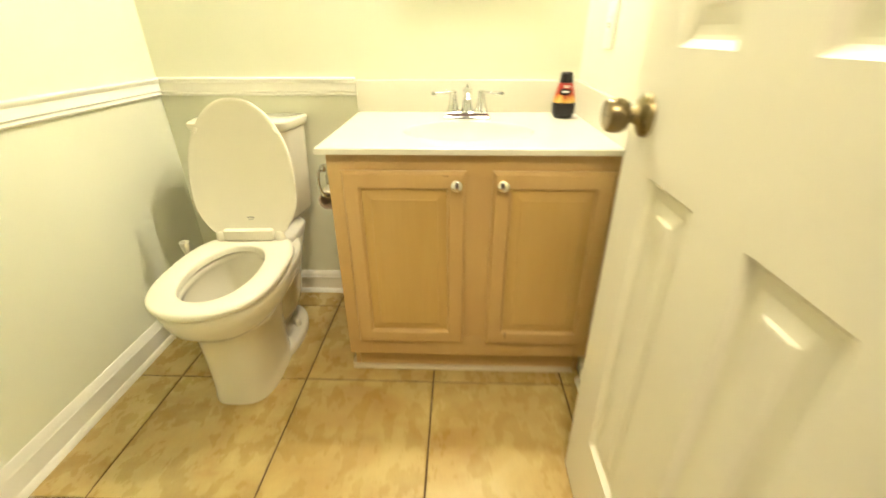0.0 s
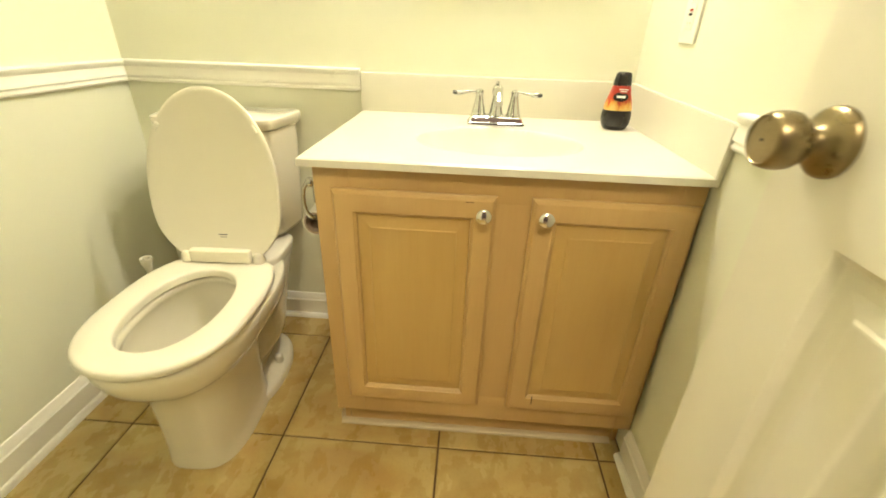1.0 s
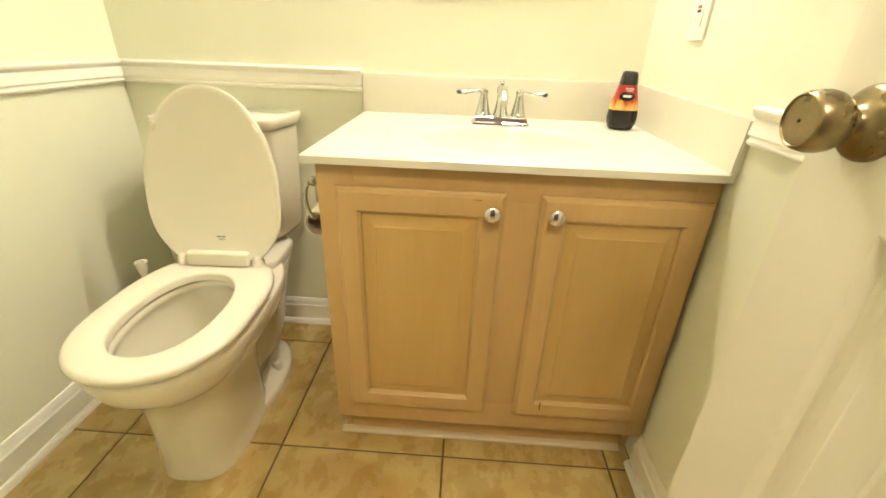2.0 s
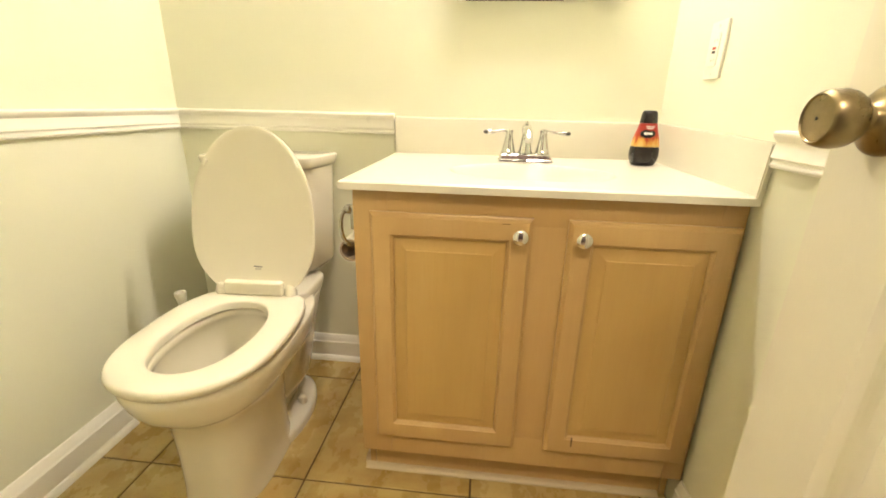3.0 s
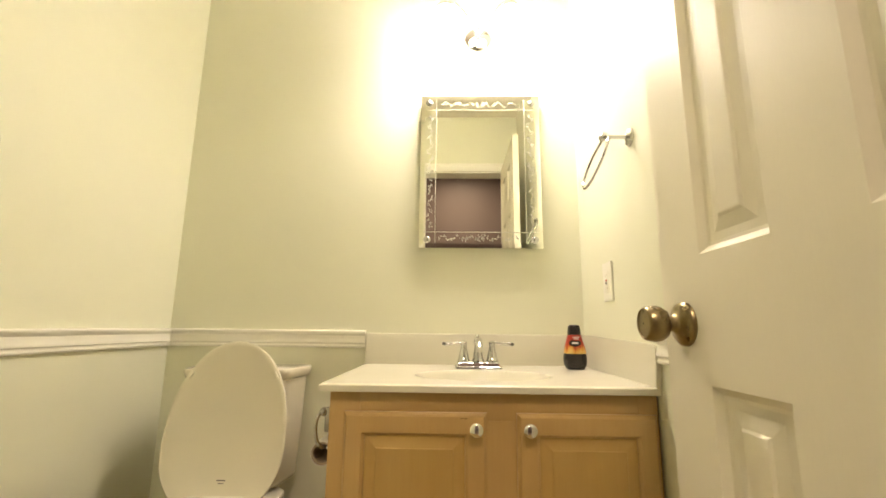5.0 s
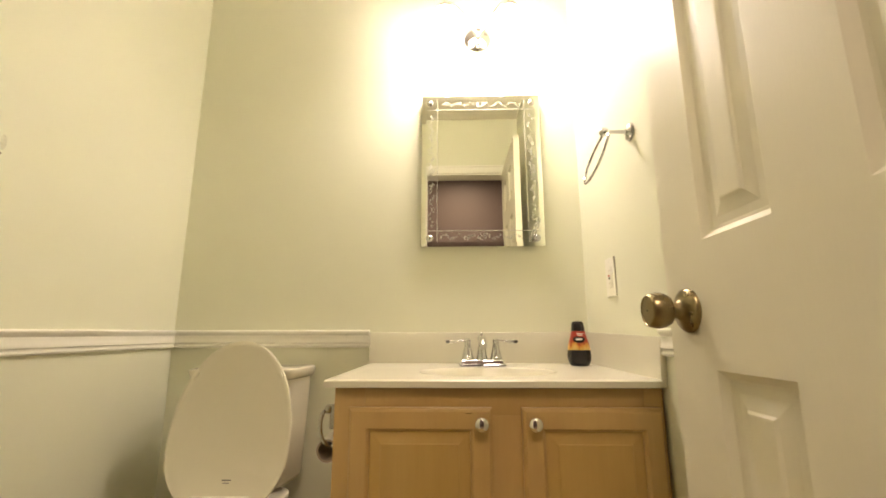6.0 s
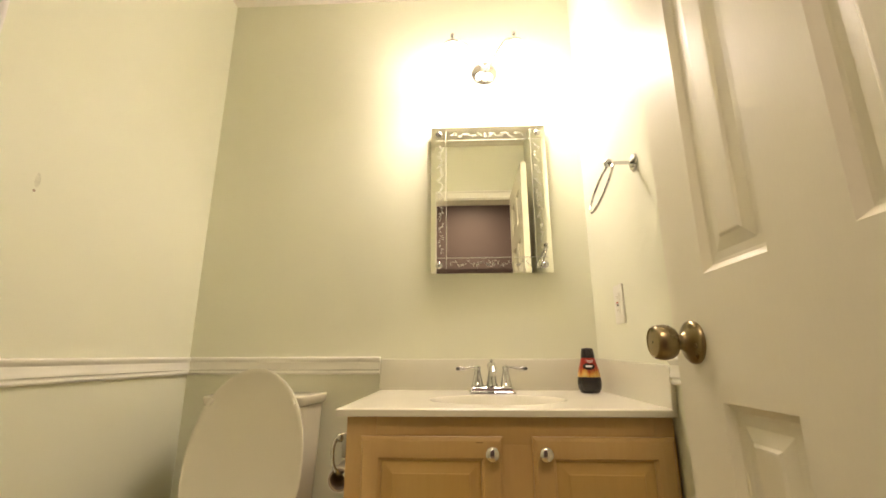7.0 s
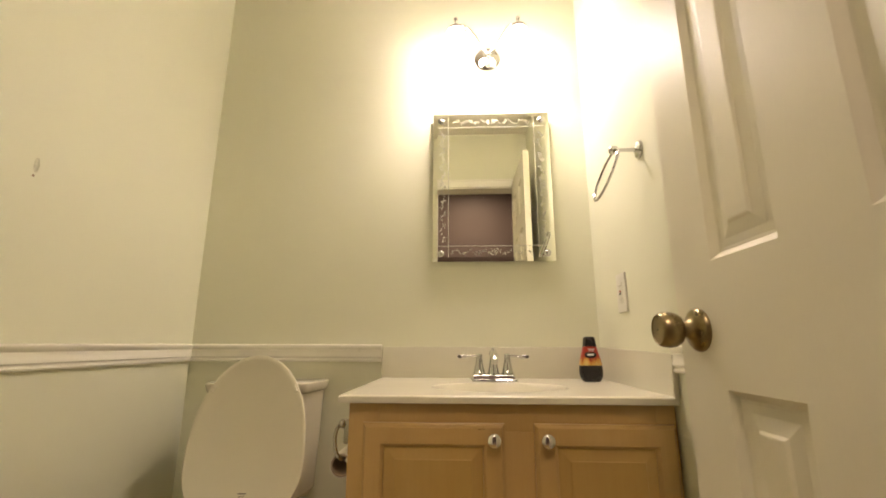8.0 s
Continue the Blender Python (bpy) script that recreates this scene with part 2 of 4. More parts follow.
def smooth_line(points, steps=8):
    """Catmull-Rom through the points."""
    p = [Vector(q) for q in points]
    p = [2 * p[0] - p[1]] + p + [2 * p[-1] - p[-2]]
    out = []
    for i in range(1, len(p) - 2):
        for s in range(steps):
            t = s / steps
            out.append(0.5 * (2 * p[i] + (p[i + 1] - p[i - 1]) * t + (2 * p[i - 1] - 5 * p[i] + 4 * p[i + 1] - p[i + 2]) * t * t + (3 * p[i] - p[i - 1] - 3 * p[i + 1] + p[i + 2]) * t ** 3))
    out.append(p[-2])
    return out


def strip(bm, profile, start, end, out):
    """A moulding: the (depth, height) profile carried from start to end, its depth along out."""
    start, end, out = Vector(start), Vector(end), Vector(out)
    rings = [[q + out * d + Vector((0, 0, h)) for d, h in profile] for q in (start, end)]
    return loft(bm, rings)


ORIGIN = {}


def thing(name, at, label, category, group="", kind=""):
    ob = new(name)
    ob.location = at
    ob.empty_display_size = 0.05
    ORIGIN[ob] = Vector(at)
    return tagged(ob, label, category, group, kind)


def finish(name, bm, material, smooth):
    me = bpy.data.meshes.new(name)
    if smooth:
        for f in bm.faces:
            f.smooth = True
        for e in bm.edges:
            if len(e.link_faces) == 2 and e.calc_face_angle(0) > radians(smooth):
                e.smooth = False
    bm.to_mesh(me)
    bm.free()
    me.materials.append(material)
    return me


def part(name, bm, material, parent, label="", smooth=35):
    """Links a bmesh, given in world coordinates, as one mesh under a thing or a part."""
    o = ORIGIN[parent]
    bmesh.ops.translate(bm, verts=bm.verts, vec=-o)
    ob = new(name, finish(name, bm, material, smooth))
    ob.parent = parent
    ORIGIN[ob] = o
    return tagged(ob, label)


def solid(name, bm, material, label, category, kind="", smooth=35):
    """A thing that is one single mesh, its origin at the world's."""
    ob = new(name, finish(name, bm, material, smooth))
    ORIGIN[ob] = Vector()
    return tagged(ob, label, category, kind=kind)


# ---- the room ----
T = 0.10
solid("wall_north", boxed(XL - T, XR + T, YB, YB + T, -0.05, ZC + 0.1), PAINT, "pale sage green painted wall behind vanity and toilet", "wall", "structure")
solid("wall_west", boxed(XL - T, XL, YF - 0.115, YB, -0.05, ZC + 0.1), PAINT, "pale sage green painted side wall with chair rail", "wall", "structure")
solid("wall_east", boxed(XR, XR + T, YF - 0.115, YB, -0.05, ZC + 0.1), PAINT, "pale sage green painted side wall beside the vanity", "wall", "structure")
bm = boxed(XL, DOOR_L, YF - 0.115, YF, -0.05, ZC + 0.1)
box(bm, DOOR_R, XR, YF - 0.115, YF, -0.05, ZC + 0.1)
box(bm, DOOR_L, DOOR_R, YF - 0.115, YF, DOOR_TOP, ZC + 0.1)
solid("wall_south", bm, PAINT, "pale sage green painted wall with the doorway", "wall", "structure")
solid("ceiling", boxed(XL, XR, YF, YB, ZC, ZC + 0.1), CEIL, "cream painted flat ceiling", "ceiling", "structure")

# the hall behind the doorway
HX0, HX1 = -1.5, 1.3
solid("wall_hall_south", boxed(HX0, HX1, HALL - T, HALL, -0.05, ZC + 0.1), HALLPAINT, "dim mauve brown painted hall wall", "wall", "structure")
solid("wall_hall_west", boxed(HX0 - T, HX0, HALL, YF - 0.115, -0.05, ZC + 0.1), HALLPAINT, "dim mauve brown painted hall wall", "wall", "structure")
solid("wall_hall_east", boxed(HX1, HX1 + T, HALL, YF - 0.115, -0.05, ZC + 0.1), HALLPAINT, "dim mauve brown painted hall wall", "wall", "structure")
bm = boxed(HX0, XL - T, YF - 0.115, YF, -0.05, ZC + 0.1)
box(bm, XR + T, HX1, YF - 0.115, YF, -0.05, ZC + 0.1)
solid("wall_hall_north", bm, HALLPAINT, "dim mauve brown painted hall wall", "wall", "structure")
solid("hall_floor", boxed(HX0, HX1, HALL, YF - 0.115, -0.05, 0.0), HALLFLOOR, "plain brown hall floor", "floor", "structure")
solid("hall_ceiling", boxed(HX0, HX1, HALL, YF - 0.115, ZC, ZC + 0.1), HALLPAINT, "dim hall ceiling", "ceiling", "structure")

# mouldings
RAIL = [(0, 0.836), (0.010, 0.836), (0.0125, 0.840), (0.0125, 0.843), (0.0095, 0.847), (0.0095, 0.850), (0.0145, 0.853), (0.0145, 0.857), (0.0130, 0.861), (0.0105, 0.879), (0.0130, 0.882), (0.0175, 0.887), (0.0190, 0.891), (0.0190, 0.894), (0.0165, 0.897), (0, 0.898)]
BASE = [(0, 0.0), (0.011, 0.0), (0.011, 0.068), (0.0125, 0.070), (0.0125, 0.074), (0.0095, 0.078), (0.0085, 0.086), (0.0060, 0.094), (0.0030, 0.1015), (0, 0.1030)]
SHOE = [(0.011, 0.0), (0.0235, 0.0), (0.0228, 0.007), (0.0200, 0.0125), (0.0160, 0.0165), (0.011, 0.018)]
CASING_W = 0.057


def moulding(name, profiles, runs, label, category):
    b = bmesh.new()
    for start, end, out in runs:
        for pr in profiles:
            strip(b, pr, start, end, out)
    return solid(name, b, TRIM, label, category, "structure", smooth=25)


moulding("chair_rail_west", [RAIL], [((XL, YF, 0), (XL, YB, 0), (1, 0, 0))], "white painted moulded chair rail on the side wall", "chair rail")
moulding("chair_rail_north", [RAIL], [((XL + 0.002, YB, 0), (-0.3905, YB, 0), (0, -1, 0))], "white painted moulded chair rail behind the toilet", "chair rail")
moulding("chair_rail_east", [RAIL], [((XR, YF, 0), (XR, 1.0315, 0), (-1, 0, 0))], "white painted moulded chair rail beside the vanity", "chair rail")
moulding("baseboard_west", [BASE, SHOE], [((XL, YF, 0), (XL, YB, 0), (1, 0, 0))], "white painted baseboard with shoe moulding", "baseboard")
moulding("baseboard_north", [BASE, SHOE], [((XL + 0.002, YB, 0), (-0.364, YB, 0), (0, -1, 0))], "white painted baseboard with shoe moulding", "baseboard")
moulding("baseboard_east", [BASE, SHOE], [((XR, YF, 0), (XR, 1.066, 0), (-1, 0, 0))], "white painted baseboard with shoe moulding", "baseboard")

# door lining and casing round the opening
bm = boxed(DOOR_L - 0.001, DOOR_L + 0.016, YF - 0.118, YF + 0.003, 0, DOOR_TOP)
box(bm, DOOR_R - 0.002, DOOR_R + 0.001, YF - 0.118, YF + 0.003, 0, DOOR_TOP)
box(bm, DOOR_L - 0.001, DOOR_R + 0.001, YF - 0.118, YF + 0.003, DOOR_TOP - 0.016, DOOR_TOP + 0.001)
solid("door_lining", bm, TRIM, "white painted door lining", "trim", "structure")
bm = boxed(DOOR_L - CASING_W + 0.008, DOOR_L + 0.008, YF + 0.003, YF + 0.017, 0, DOOR_TOP - 0.008, 0.004)
box(bm, DOOR_R + 0.002, DOOR_R + 0.050, YF + 0.003, YF + 0.012, 0, DOOR_TOP - 0.008, 0.004)
box(bm, DOOR_L - CASING_W + 0.008, DOOR_R + 0.050, YF + 0.003, YF + 0.017, DOOR_TOP - 0.008, DOOR_TOP + CASING_W - 0.008, 0.004)
box(bm, DOOR_L - CASING_W + 0.004, DOOR_R + 0.054, YF + 0.003, YF + 0.021, DOOR_TOP + CASING_W - 0.018, DOOR_TOP + CASING_W - 0.004, 0.003)
solid("door_casing", bm, TRIM, "white painted door casing", "trim", "structure")


# ---- open six-panel door ----
def build_door():
    x0, x1 = 0.2746, 0.3096
    y0, y1, z0, z1 = 0.136, 0.750, 0.012, 2.044
    door = thing("door_1", ((x0 + x1) / 2, y0, 0), "cream painted six-panel door standing open", "door", kind="structure")
    cols = [(0.245, 0.381), (0.498, 0.637)]
    rows = [(0.230, 0.837), (1.020, 1.600), (1.710, 1.915)]
    ys = sorted({y0, y1, *[v for c in cols for v in c]})
    zs = sorted({z0, z1, *[v for c in rows for v in c]})
    b = bmesh.new()

    def quad(*pts):
        b.faces.new([b.verts.new(p) for p in pts])

    for face, s in ((x0, 1), (x1, -1)):
        for ya, yb in zip(ys, ys[1:]):
            for za, zb in zip(zs, zs[1:]):
                if (ya, yb) in cols and (za, zb) in rows:
                    # sunk, moulded border and a raised field
                    steps = [(0.0, 0.0), (0.004, 0.0040), (0.010, 0.0094), (0.015, 0.0104), (0.026, 0.0098), (0.044, 0.0058), (0.0475, 0.0030), (0.050, 0.0026)]
                    for (i0, d0), (i1, d1) in zip(steps, steps[1:]):
                        o = [(ya + i0, za + i0), (yb - i0, za + i0), (yb - i0, zb - i0), (ya + i0, zb - i0)]
                        n = [(ya + i1, za + i1), (yb - i1, za + i1), (yb - i1, zb - i1), (ya + i1, zb - i1)]
                        for k in range(4):
                            j = (k + 1) % 4
                            quad((face + s * d0, *o[k]), (face + s * d0, *o[j]), (face + s * d1, *n[j]), (face + s * d1, *n[k]))
                    i, d = steps[-1]
                    quad((face + s * d, ya + i, za + i), (face + s * d, yb - i, za + i), (face + s * d, yb - i, zb - i), (face + s * d, ya + i, zb - i))
                else:
                    quad((face, ya, za), (face, yb, za), (face, yb, zb), (face, ya, zb))
    quad((x0, y0, z0), (x1, y0, z0), (x1, y0, z1), (x0, y0, z1))
    quad((x0, y1, z0), (x1, y1, z0), (x1, y1, z1), (x0, y1, z1))
    quad((x0, y0, z0), (x1, y0, z0), (x1, y1, z0), (x0, y1, z0))
    quad((x0, y0, z1), (x1, y0, z1), (x1, y1, z1), (x0, y1, z1))
    bmesh.ops.remove_doubles(b, verts=b.verts, dist=0.0003)
    bmesh.ops.recalc_face_normals(b, faces=b.faces)
    part("door_leaf", b, DOORPAINT, door, smooth=7)
    kz, ky = 0.921, 0.690
    for s, face in ((-1, x0), (1, x1)):
        m = Matrix.Translation((face, ky, kz)) @ Matrix.Rotation(s * math.pi / 2, 4, "Y")
        k = 1.0 if s < 0 else 0.62
        rose = part("rose", lathe(bmesh.new(), [(0.0335, 0.0), (0.0335, 0.003), (0.0325, 0.006), (0.029, 0.009), (0.022, 0.0125), (0.0165, 0.0145), (0.0135, 0.018), (0.0125, 0.020)], m, 40), BRASS, door, "antique brass rose plate")
        part("doorknob", lathe(bmesh.new(), [(0.0125, 0.018), (0.0118, 0.021), (0.0118, 0.024 * k + 0.002), (0.0150, 0.027 * k + 0.002), (0.0222, 0.032 * k), (0.0262, 0.039 * k), (0.0274, 0.046 * k), (0.0270, 0.053 * k), (0.0254, 0.0595 * k), (0.0236, 0.0628 * k), (0.0222, 0.0636 * k), (0.0212, 0.0618 * k), (0.012, 0.0626 * k), (0.001, 0.063 * k)], m, 40), BRASS, door, "antique brass round doorknob")
        if s < 0:
            part("lock_hole", lathe(bmesh.new(), [(0.0016, 0.0), (0.0016, 0.0006), (0.001, 0.0008)], Matrix.Translation((face - 0.0629, ky, kz)) @ Matrix.Rotation(-math.pi / 2, 4, "Y"), 12), DARK, door)
            part("screw", lathe(bmesh.new(), [(0.0036, 0.0), (0.0036, 0.0016), (0.0026, 0.0024), (0.0008, 0.0026)], Matrix.Translation((face - 0.0098, ky - 0.024, kz - 0.006)) @ Matrix.Rotation(-math.pi / 2, 4, "Y"), 14), BRASS, rose)
    part("latch_plate", boxed(0.281, 0.303, y1 - 0.0005, y1 + 0.0012, kz - 0.028, kz + 0.028, 0.0004, 1), BRASS, door)
    for z in (0.24, 1.02, 1.81):
        part("hinge", tube(bmesh.new(), [(0.3125, y0 - 0.0035, z - 0.045), (0.3125, y0 - 0.0035, z + 0.045)], 0.0045, 10), BRASS, door)


build_door()


# ---- vanity ----
CX0, CX1, FACE, BOTTOM, TOP_UNDER, TOP = -0.364, 0.396, 1.066, 0.103, 0.761, 0.7815


def door_frame(x0, x1, z0, z1, y):
    """The frame of a cabinet door: eased outer rim, flat face and a stepped inner moulding; its front at y."""
    rim = [(0.0, 0.018), (0.0, 0.009), (0.003, 0.0075), (0.006, 0.0035), (0.008, 0.001), (0.011, 0.0), (0.044, 0.0), (0.0455, 0.0022), (0.0485, 0.0038), (0.0505, 0.0068), (0.0505, 0.018)]
    rings = [[(x0 + i, y + d, z0 + i), (x1 - i, y + d, z0 + i), (x1 - i, y + d, z1 - i), (x0 + i, y + d, z1 - i)] for i, d in rim]
    return loft(bmesh.new(), rings, closed=True)


def raised_panel(x0, x1, z0, z1, y):
    """The field held in the frame: a groove at its edge, a broad bevel and a flat middle."""
    rim = [(0.051, 0.017), (0.051, 0.0088), (0.0545, 0.0090), (0.0565, 0.0088), (0.0765, 0.0026), (0.0775, 0.0012), (0.0785, 0.0008), (0.088, 0.0007)]
    rings = [[(x0 + i, y + d, z0 + i), (x1 - i, y + d, z0 + i), (x1 - i, y + d, z1 - i), (x0 + i, y + d, z1 - i)] for i, d in rim]
    return loft(bmesh.new(), rings)


def build_vanity():
    v = thing("vanity_cabinet", ((CX0 + CX1) / 2, 1.3, 0), "pickled maple vanity cabinet with two raised-panel doors", "cabinet")
    for xa in (CX0, CX1 - 0.014):
        notch = [(FACE + 0.004, BOTTOM), (FACE + 0.004, TOP_UNDER - 0.001), (YB - 0.002, TOP_UNDER - 0.001), (YB - 0.002, 0.001), (1.118, 0.001), (1.118, BOTTOM)]
        part("side_panel", loft(bmesh.new(), [[(xx, yy, zz) for yy, zz in notch] for xx in (xa, xa + 0.014)]), WOOD, v)
    part("bottom_panel", boxed(CX0 + 0.015, CX1 - 0.015, FACE + 0.022, YB - 0.004, BOTTOM, BOTTOM + 0.012), WOOD, v)
    f0, f1 = FACE - 0.0, FACE + 0.019
    part("stile", boxed(CX0 - 0.001, -0.294, f0, f1, BOTTOM, TOP_UNDER - 0.001, 0.0003), WOOD, v)
    part("stile", boxed(0.352, CX1, f0, f1, BOTTOM, TOP_UNDER - 0.001, 0.0003), WOOD, v)
    part("stile", boxed(-0.020, 0.092, f0 + 0.0004, f1, 0.1801, 0.6999, 0.0003), WOOD, v)
    part("rail", boxed(-0.2937, 0.3517, f0 + 0.0004, f1, 0.700, TOP_UNDER - 0.001, 0.0005), WOOD, v)
    part("rail", boxed(-0.2937, 0.3517, f0 + 0.0004, f1, BOTTOM, 0.180, 0.0005), WOOD, v)
    part("toe_board", boxed(CX0 + 0.016, CX1 - 0.016, 1.1185, 1.131, 0.001, BOTTOM - 0.001), WOOD, v)
    shoe = bmesh.new()
    strip(shoe, [(0.0, 0.001), (0.016, 0.001), (0.0155, 0.005), (0.012, 0.0088), (0.006, 0.0113), (0.0, 0.0122)], (CX0 - 0.010, 1.118, 0), (0.376, 1.118, 0), (0, -1, 0))
    part("quarter_round", shoe, VINYL, v, "pale quarter-round moulding at the toe")
    for x0, x1, kx in ((-0.329, 0.002, -0.024), (0.070, 0.390, 0.096)):
        d = part("cabinet_door", door_frame(x0, x1, 0.160, 0.719, 1.0475), WOOD, v, smooth=20)
        part("raised_panel", raised_panel(x0, x1, 0.160, 0.719, 1.0475), PANELWOOD, d, "golden maple raised panel", smooth=20)
        m = Matrix.Translation((kx, 1.0478, 0.687)) @ Matrix.Rotation(math.pi / 2, 4, "X")
        part("knob", lathe(bmesh.new(), [(0.008, 0.0), (0.007, 0.003), (0.006, 0.010), (0.0085, 0.014), (0.0135, 0.0165), (0.0160, 0.0195), (0.0160, 0.0220), (0.0146, 0.0242), (0.011, 0.0262), (0.006, 0.0276), (0.001, 0.0280)], m, 36), KNOBCHROME, d, "round polished chrome knob")
    ret = bmesh.new()
    strip(ret, [(0.0, 0.001), (0.014, 0.001), (0.0135, 0.020), (0.010, 0.032), (0.0, 0.040)], (CX0 - 0.0006, 1.120, 0), (CX0 - 0.0006, 1.149, 0), (-1, 0, 0))
    part("moulding_return", ret, VINYL, v)
    part("worn_mark", boxed(-0.060, -0.044, 1.0472, 1.0482, 0.7072, 0.7084), GROUT, v, "thin dark worn mark")
    part("dent", boxed(0.1295, 0.1315, 1.0467, 1.0482, 0.187, 0.211), DARK, d, "short dark scratch")


build_vanity()


def build_countertop():
    x0, x1, y0, y1 = -0.387, XR - 0.002, 1.043, YB - 0.001
    c = thing("washbasin_counter", (0.006, 1.3, TOP), "cream cultured marble counter with integral oval washbasin", "washbasin")
    b = bmesh.new()
    nx, ny = 180, 128
    bx, by, ax, ay, depth = 0.008, 1.262, 0.190, 0.138, 0.125

    def height(x, y):
        r = math.hypot((x - bx) / ax, (y - by) / ay)
        z = TOP
        # the outer edges are eased
        near = min(x - x0, y - y0)
        if near < 0.004:
            z -= 0.0035 * (1 - near / 0.004) ** 2
        if r < 1.0:
            z -= depth * (1 - r ** 2.8) * min(1.0, (1 - r) / 0.03) ** 0.7
        return z

    grid = [[b.verts.new((x0 + (x1 - x0) * i / nx, y0 + (y1 - y0) * j / ny, height(x0 + (x1 - x0) * i / nx, y0 + (y1 - y0) * j / ny))) for j in range(ny + 1)] for i in range(nx + 1)]
    for i in range(nx):
        for j in range(ny):
            b.faces.new((grid[i][j], grid[i + 1][j], grid[i + 1][j + 1], grid[i][j + 1]))
    rim = [grid[i][0] for i in range(nx + 1)] + [grid[nx][j] for j in range(1, ny + 1)] + [grid[i][ny] for i in range(nx - 1, -1, -1)] + [grid[0][j] for j in range(ny - 1, 0, -1)]
    low = [b.verts.new((v.co.x, v.co.y, TOP_UNDER + 0.003)) for v in rim]
    inset = [b.verts.new((min(max(v.co.x, x0 + 0.03), x1 - 0.03), min(max(v.co.y, y0 + 0.03), y1 - 0.03), TOP_UNDER)) for v in rim]
    for k in range(len(rim)):
        j = (k + 1) % len(rim)
        b.faces.new((rim[k], low[k], low[j], rim[j]))
        b.faces.new((low[k], inset[k], inset[j], low[j]))
    part("slab", b, COUNTER, c, smooth=40)
    part("backsplash", boxed(x0, x1, YB - 0.021, YB - 0.0005, TOP - 0.004, 0.889, 0.004), COUNTER, c)
    # side splash with a square front end
    s = bmesh.new()
    prof = [(1.041, TOP - 0.004), (1.033, 0.872), (1.038, 0.877), (YB - 0.0195, 0.889), (YB - 0.0195, TOP - 0.004)]
    loft(s, [[(xx, yy + (back if yy < 1.1 else 0.0), zz) for yy, zz in prof] for xx, back in ((XR - 0.0135, 0.0), (XR - 0.0005, 0.0))])
    bmesh.ops.bevel(s, geom=list(s.edges), offset=0.0022, segments=2, affect="EDGES")
    part("side_splash", s, COUNTER, c)
    part("drain", lathe(bmesh.new(), [(0.022, TOP - 0.1265), (0.022, TOP - 0.1235), (0.019, TOP - 0.1220), (0.006, TOP - 0.1225), (0.001, TOP - 0.1225)], Matrix.Translation((bx, by, 0)), 28), CHROME, c, "chrome drain ring")


build_countertop()


def build_faucet():
    fx, fy, z = 0.007, 1.470, TOP + 0.0005
    f = thing("faucet", (fx, fy, z), "polished chrome two-handle centreset faucet on the vanity top", "faucet")
    b = bmesh.new()
    rings = []
    for h, ax, ay in ((0, 0.0765, 0.029), (0.004, 0.076, 0.0285), (0.0058, 0.074, 0.0265), (0.0066, 0.072, 0.0252), (0.0170, 0.069, 0.0224), (0.0205, 0.066, 0.0190), (0.0225, 0.062, 0.0155)):
        rings.append([(fx + ax * s, fy + ay * t, z + h) for s, t in ((-1, -0.8), (-0.93, -1), (0.93, -1), (1, -0.8), (1, 0.8), (0.93, 1), (-0.93, 1), (-1, 0.8))])
    part("base_plate", loft(b, rings), CHROME, f, smooth=20)
    for s in (-1, 1):
        hx = fx + s * 0.0465
        h = part("handle", lathe(bmesh.new(), [(0.0205, 0.0), (0.0205, 0.003), (0.0185, 0.006), (0.0155, 0.020), (0.0115, 0.038), (0.0095, 0.050), (0.0100, 0.054), (0.0110, 0.058), (0.0095, 0.063), (0.004, 0.066), (0.0005, 0.0665)], Matrix.Translation((hx, fy, z + 0.0215)), 28), CHROME, f)
        pts = smooth_line([(hx, fy, z + 0.0790), (hx + s * 0.018, fy, z + 0.0805), (hx + s * 0.038, fy - 0.002, z + 0.0775), (hx + s * 0.060, fy - 0.004, z + 0.0765)], 5)
        n = len(pts)
        # separate dark end piece; the reflection is in its colour
        part("lever_tip", tube(bmesh.new(), [(hx + s * 0.056, fy - 0.004, z + 0.0767), (hx + s * 0.060, fy - 0.004, z + 0.0766), (hx + s * 0.068, fy - 0.004, z + 0.0768), (hx + s * 0.072, fy - 0.004, z + 0.0772)], [0.0040, 0.0056, 0.0054, 0.0030], 12), TIPMETAL, h, "chrome lever tip, its dark reflection put into the colour")
        part("lever", tube(bmesh.new(), pts, [0.0048 - 0.0016 * math.sin(math.pi * i / (n - 1)) + (0.0022 if i > n * 0.7 else 0) for i in range(n)], 12), CHROME, h)
    part("spout_body", lathe(bmesh.new(), [(0.0205, 0.0), (0.0205, 0.003), (0.0180, 0.007), (0.0148, 0.025), (0.0118, 0.042), (0.0108, 0.052), (0.0135, 0.056), (0.0140, 0.066), (0.0132, 0.071), (0.009, 0.076), (0.001, 0.077)], Matrix.Translation((fx, fy, z + 0.0215)), 32), CHROME, f)
    part("spout", tube(bmesh.new(), smooth_line([(fx, fy, z + 0.080), (fx, fy - 0.030, z + 0.084), (fx, fy - 0.062, z + 0.079), (fx, fy - 0.084, z + 0.062)], 6), [0.0125] * 8 + [0.0118] * 6 + [0.0110] * 5, 20), CHROME, f)
    part("lift_rod", lathe(bmesh.new(), [(0.0022, 0.0), (0.0022, 0.016), (0.0052, 0.018), (0.0060, 0.022), (0.0045, 0.026), (0.0005, 0.027)], Matrix.Translation((fx, fy + 0.004, z + 0.081)), 16), CHROME, f)


build_faucet()


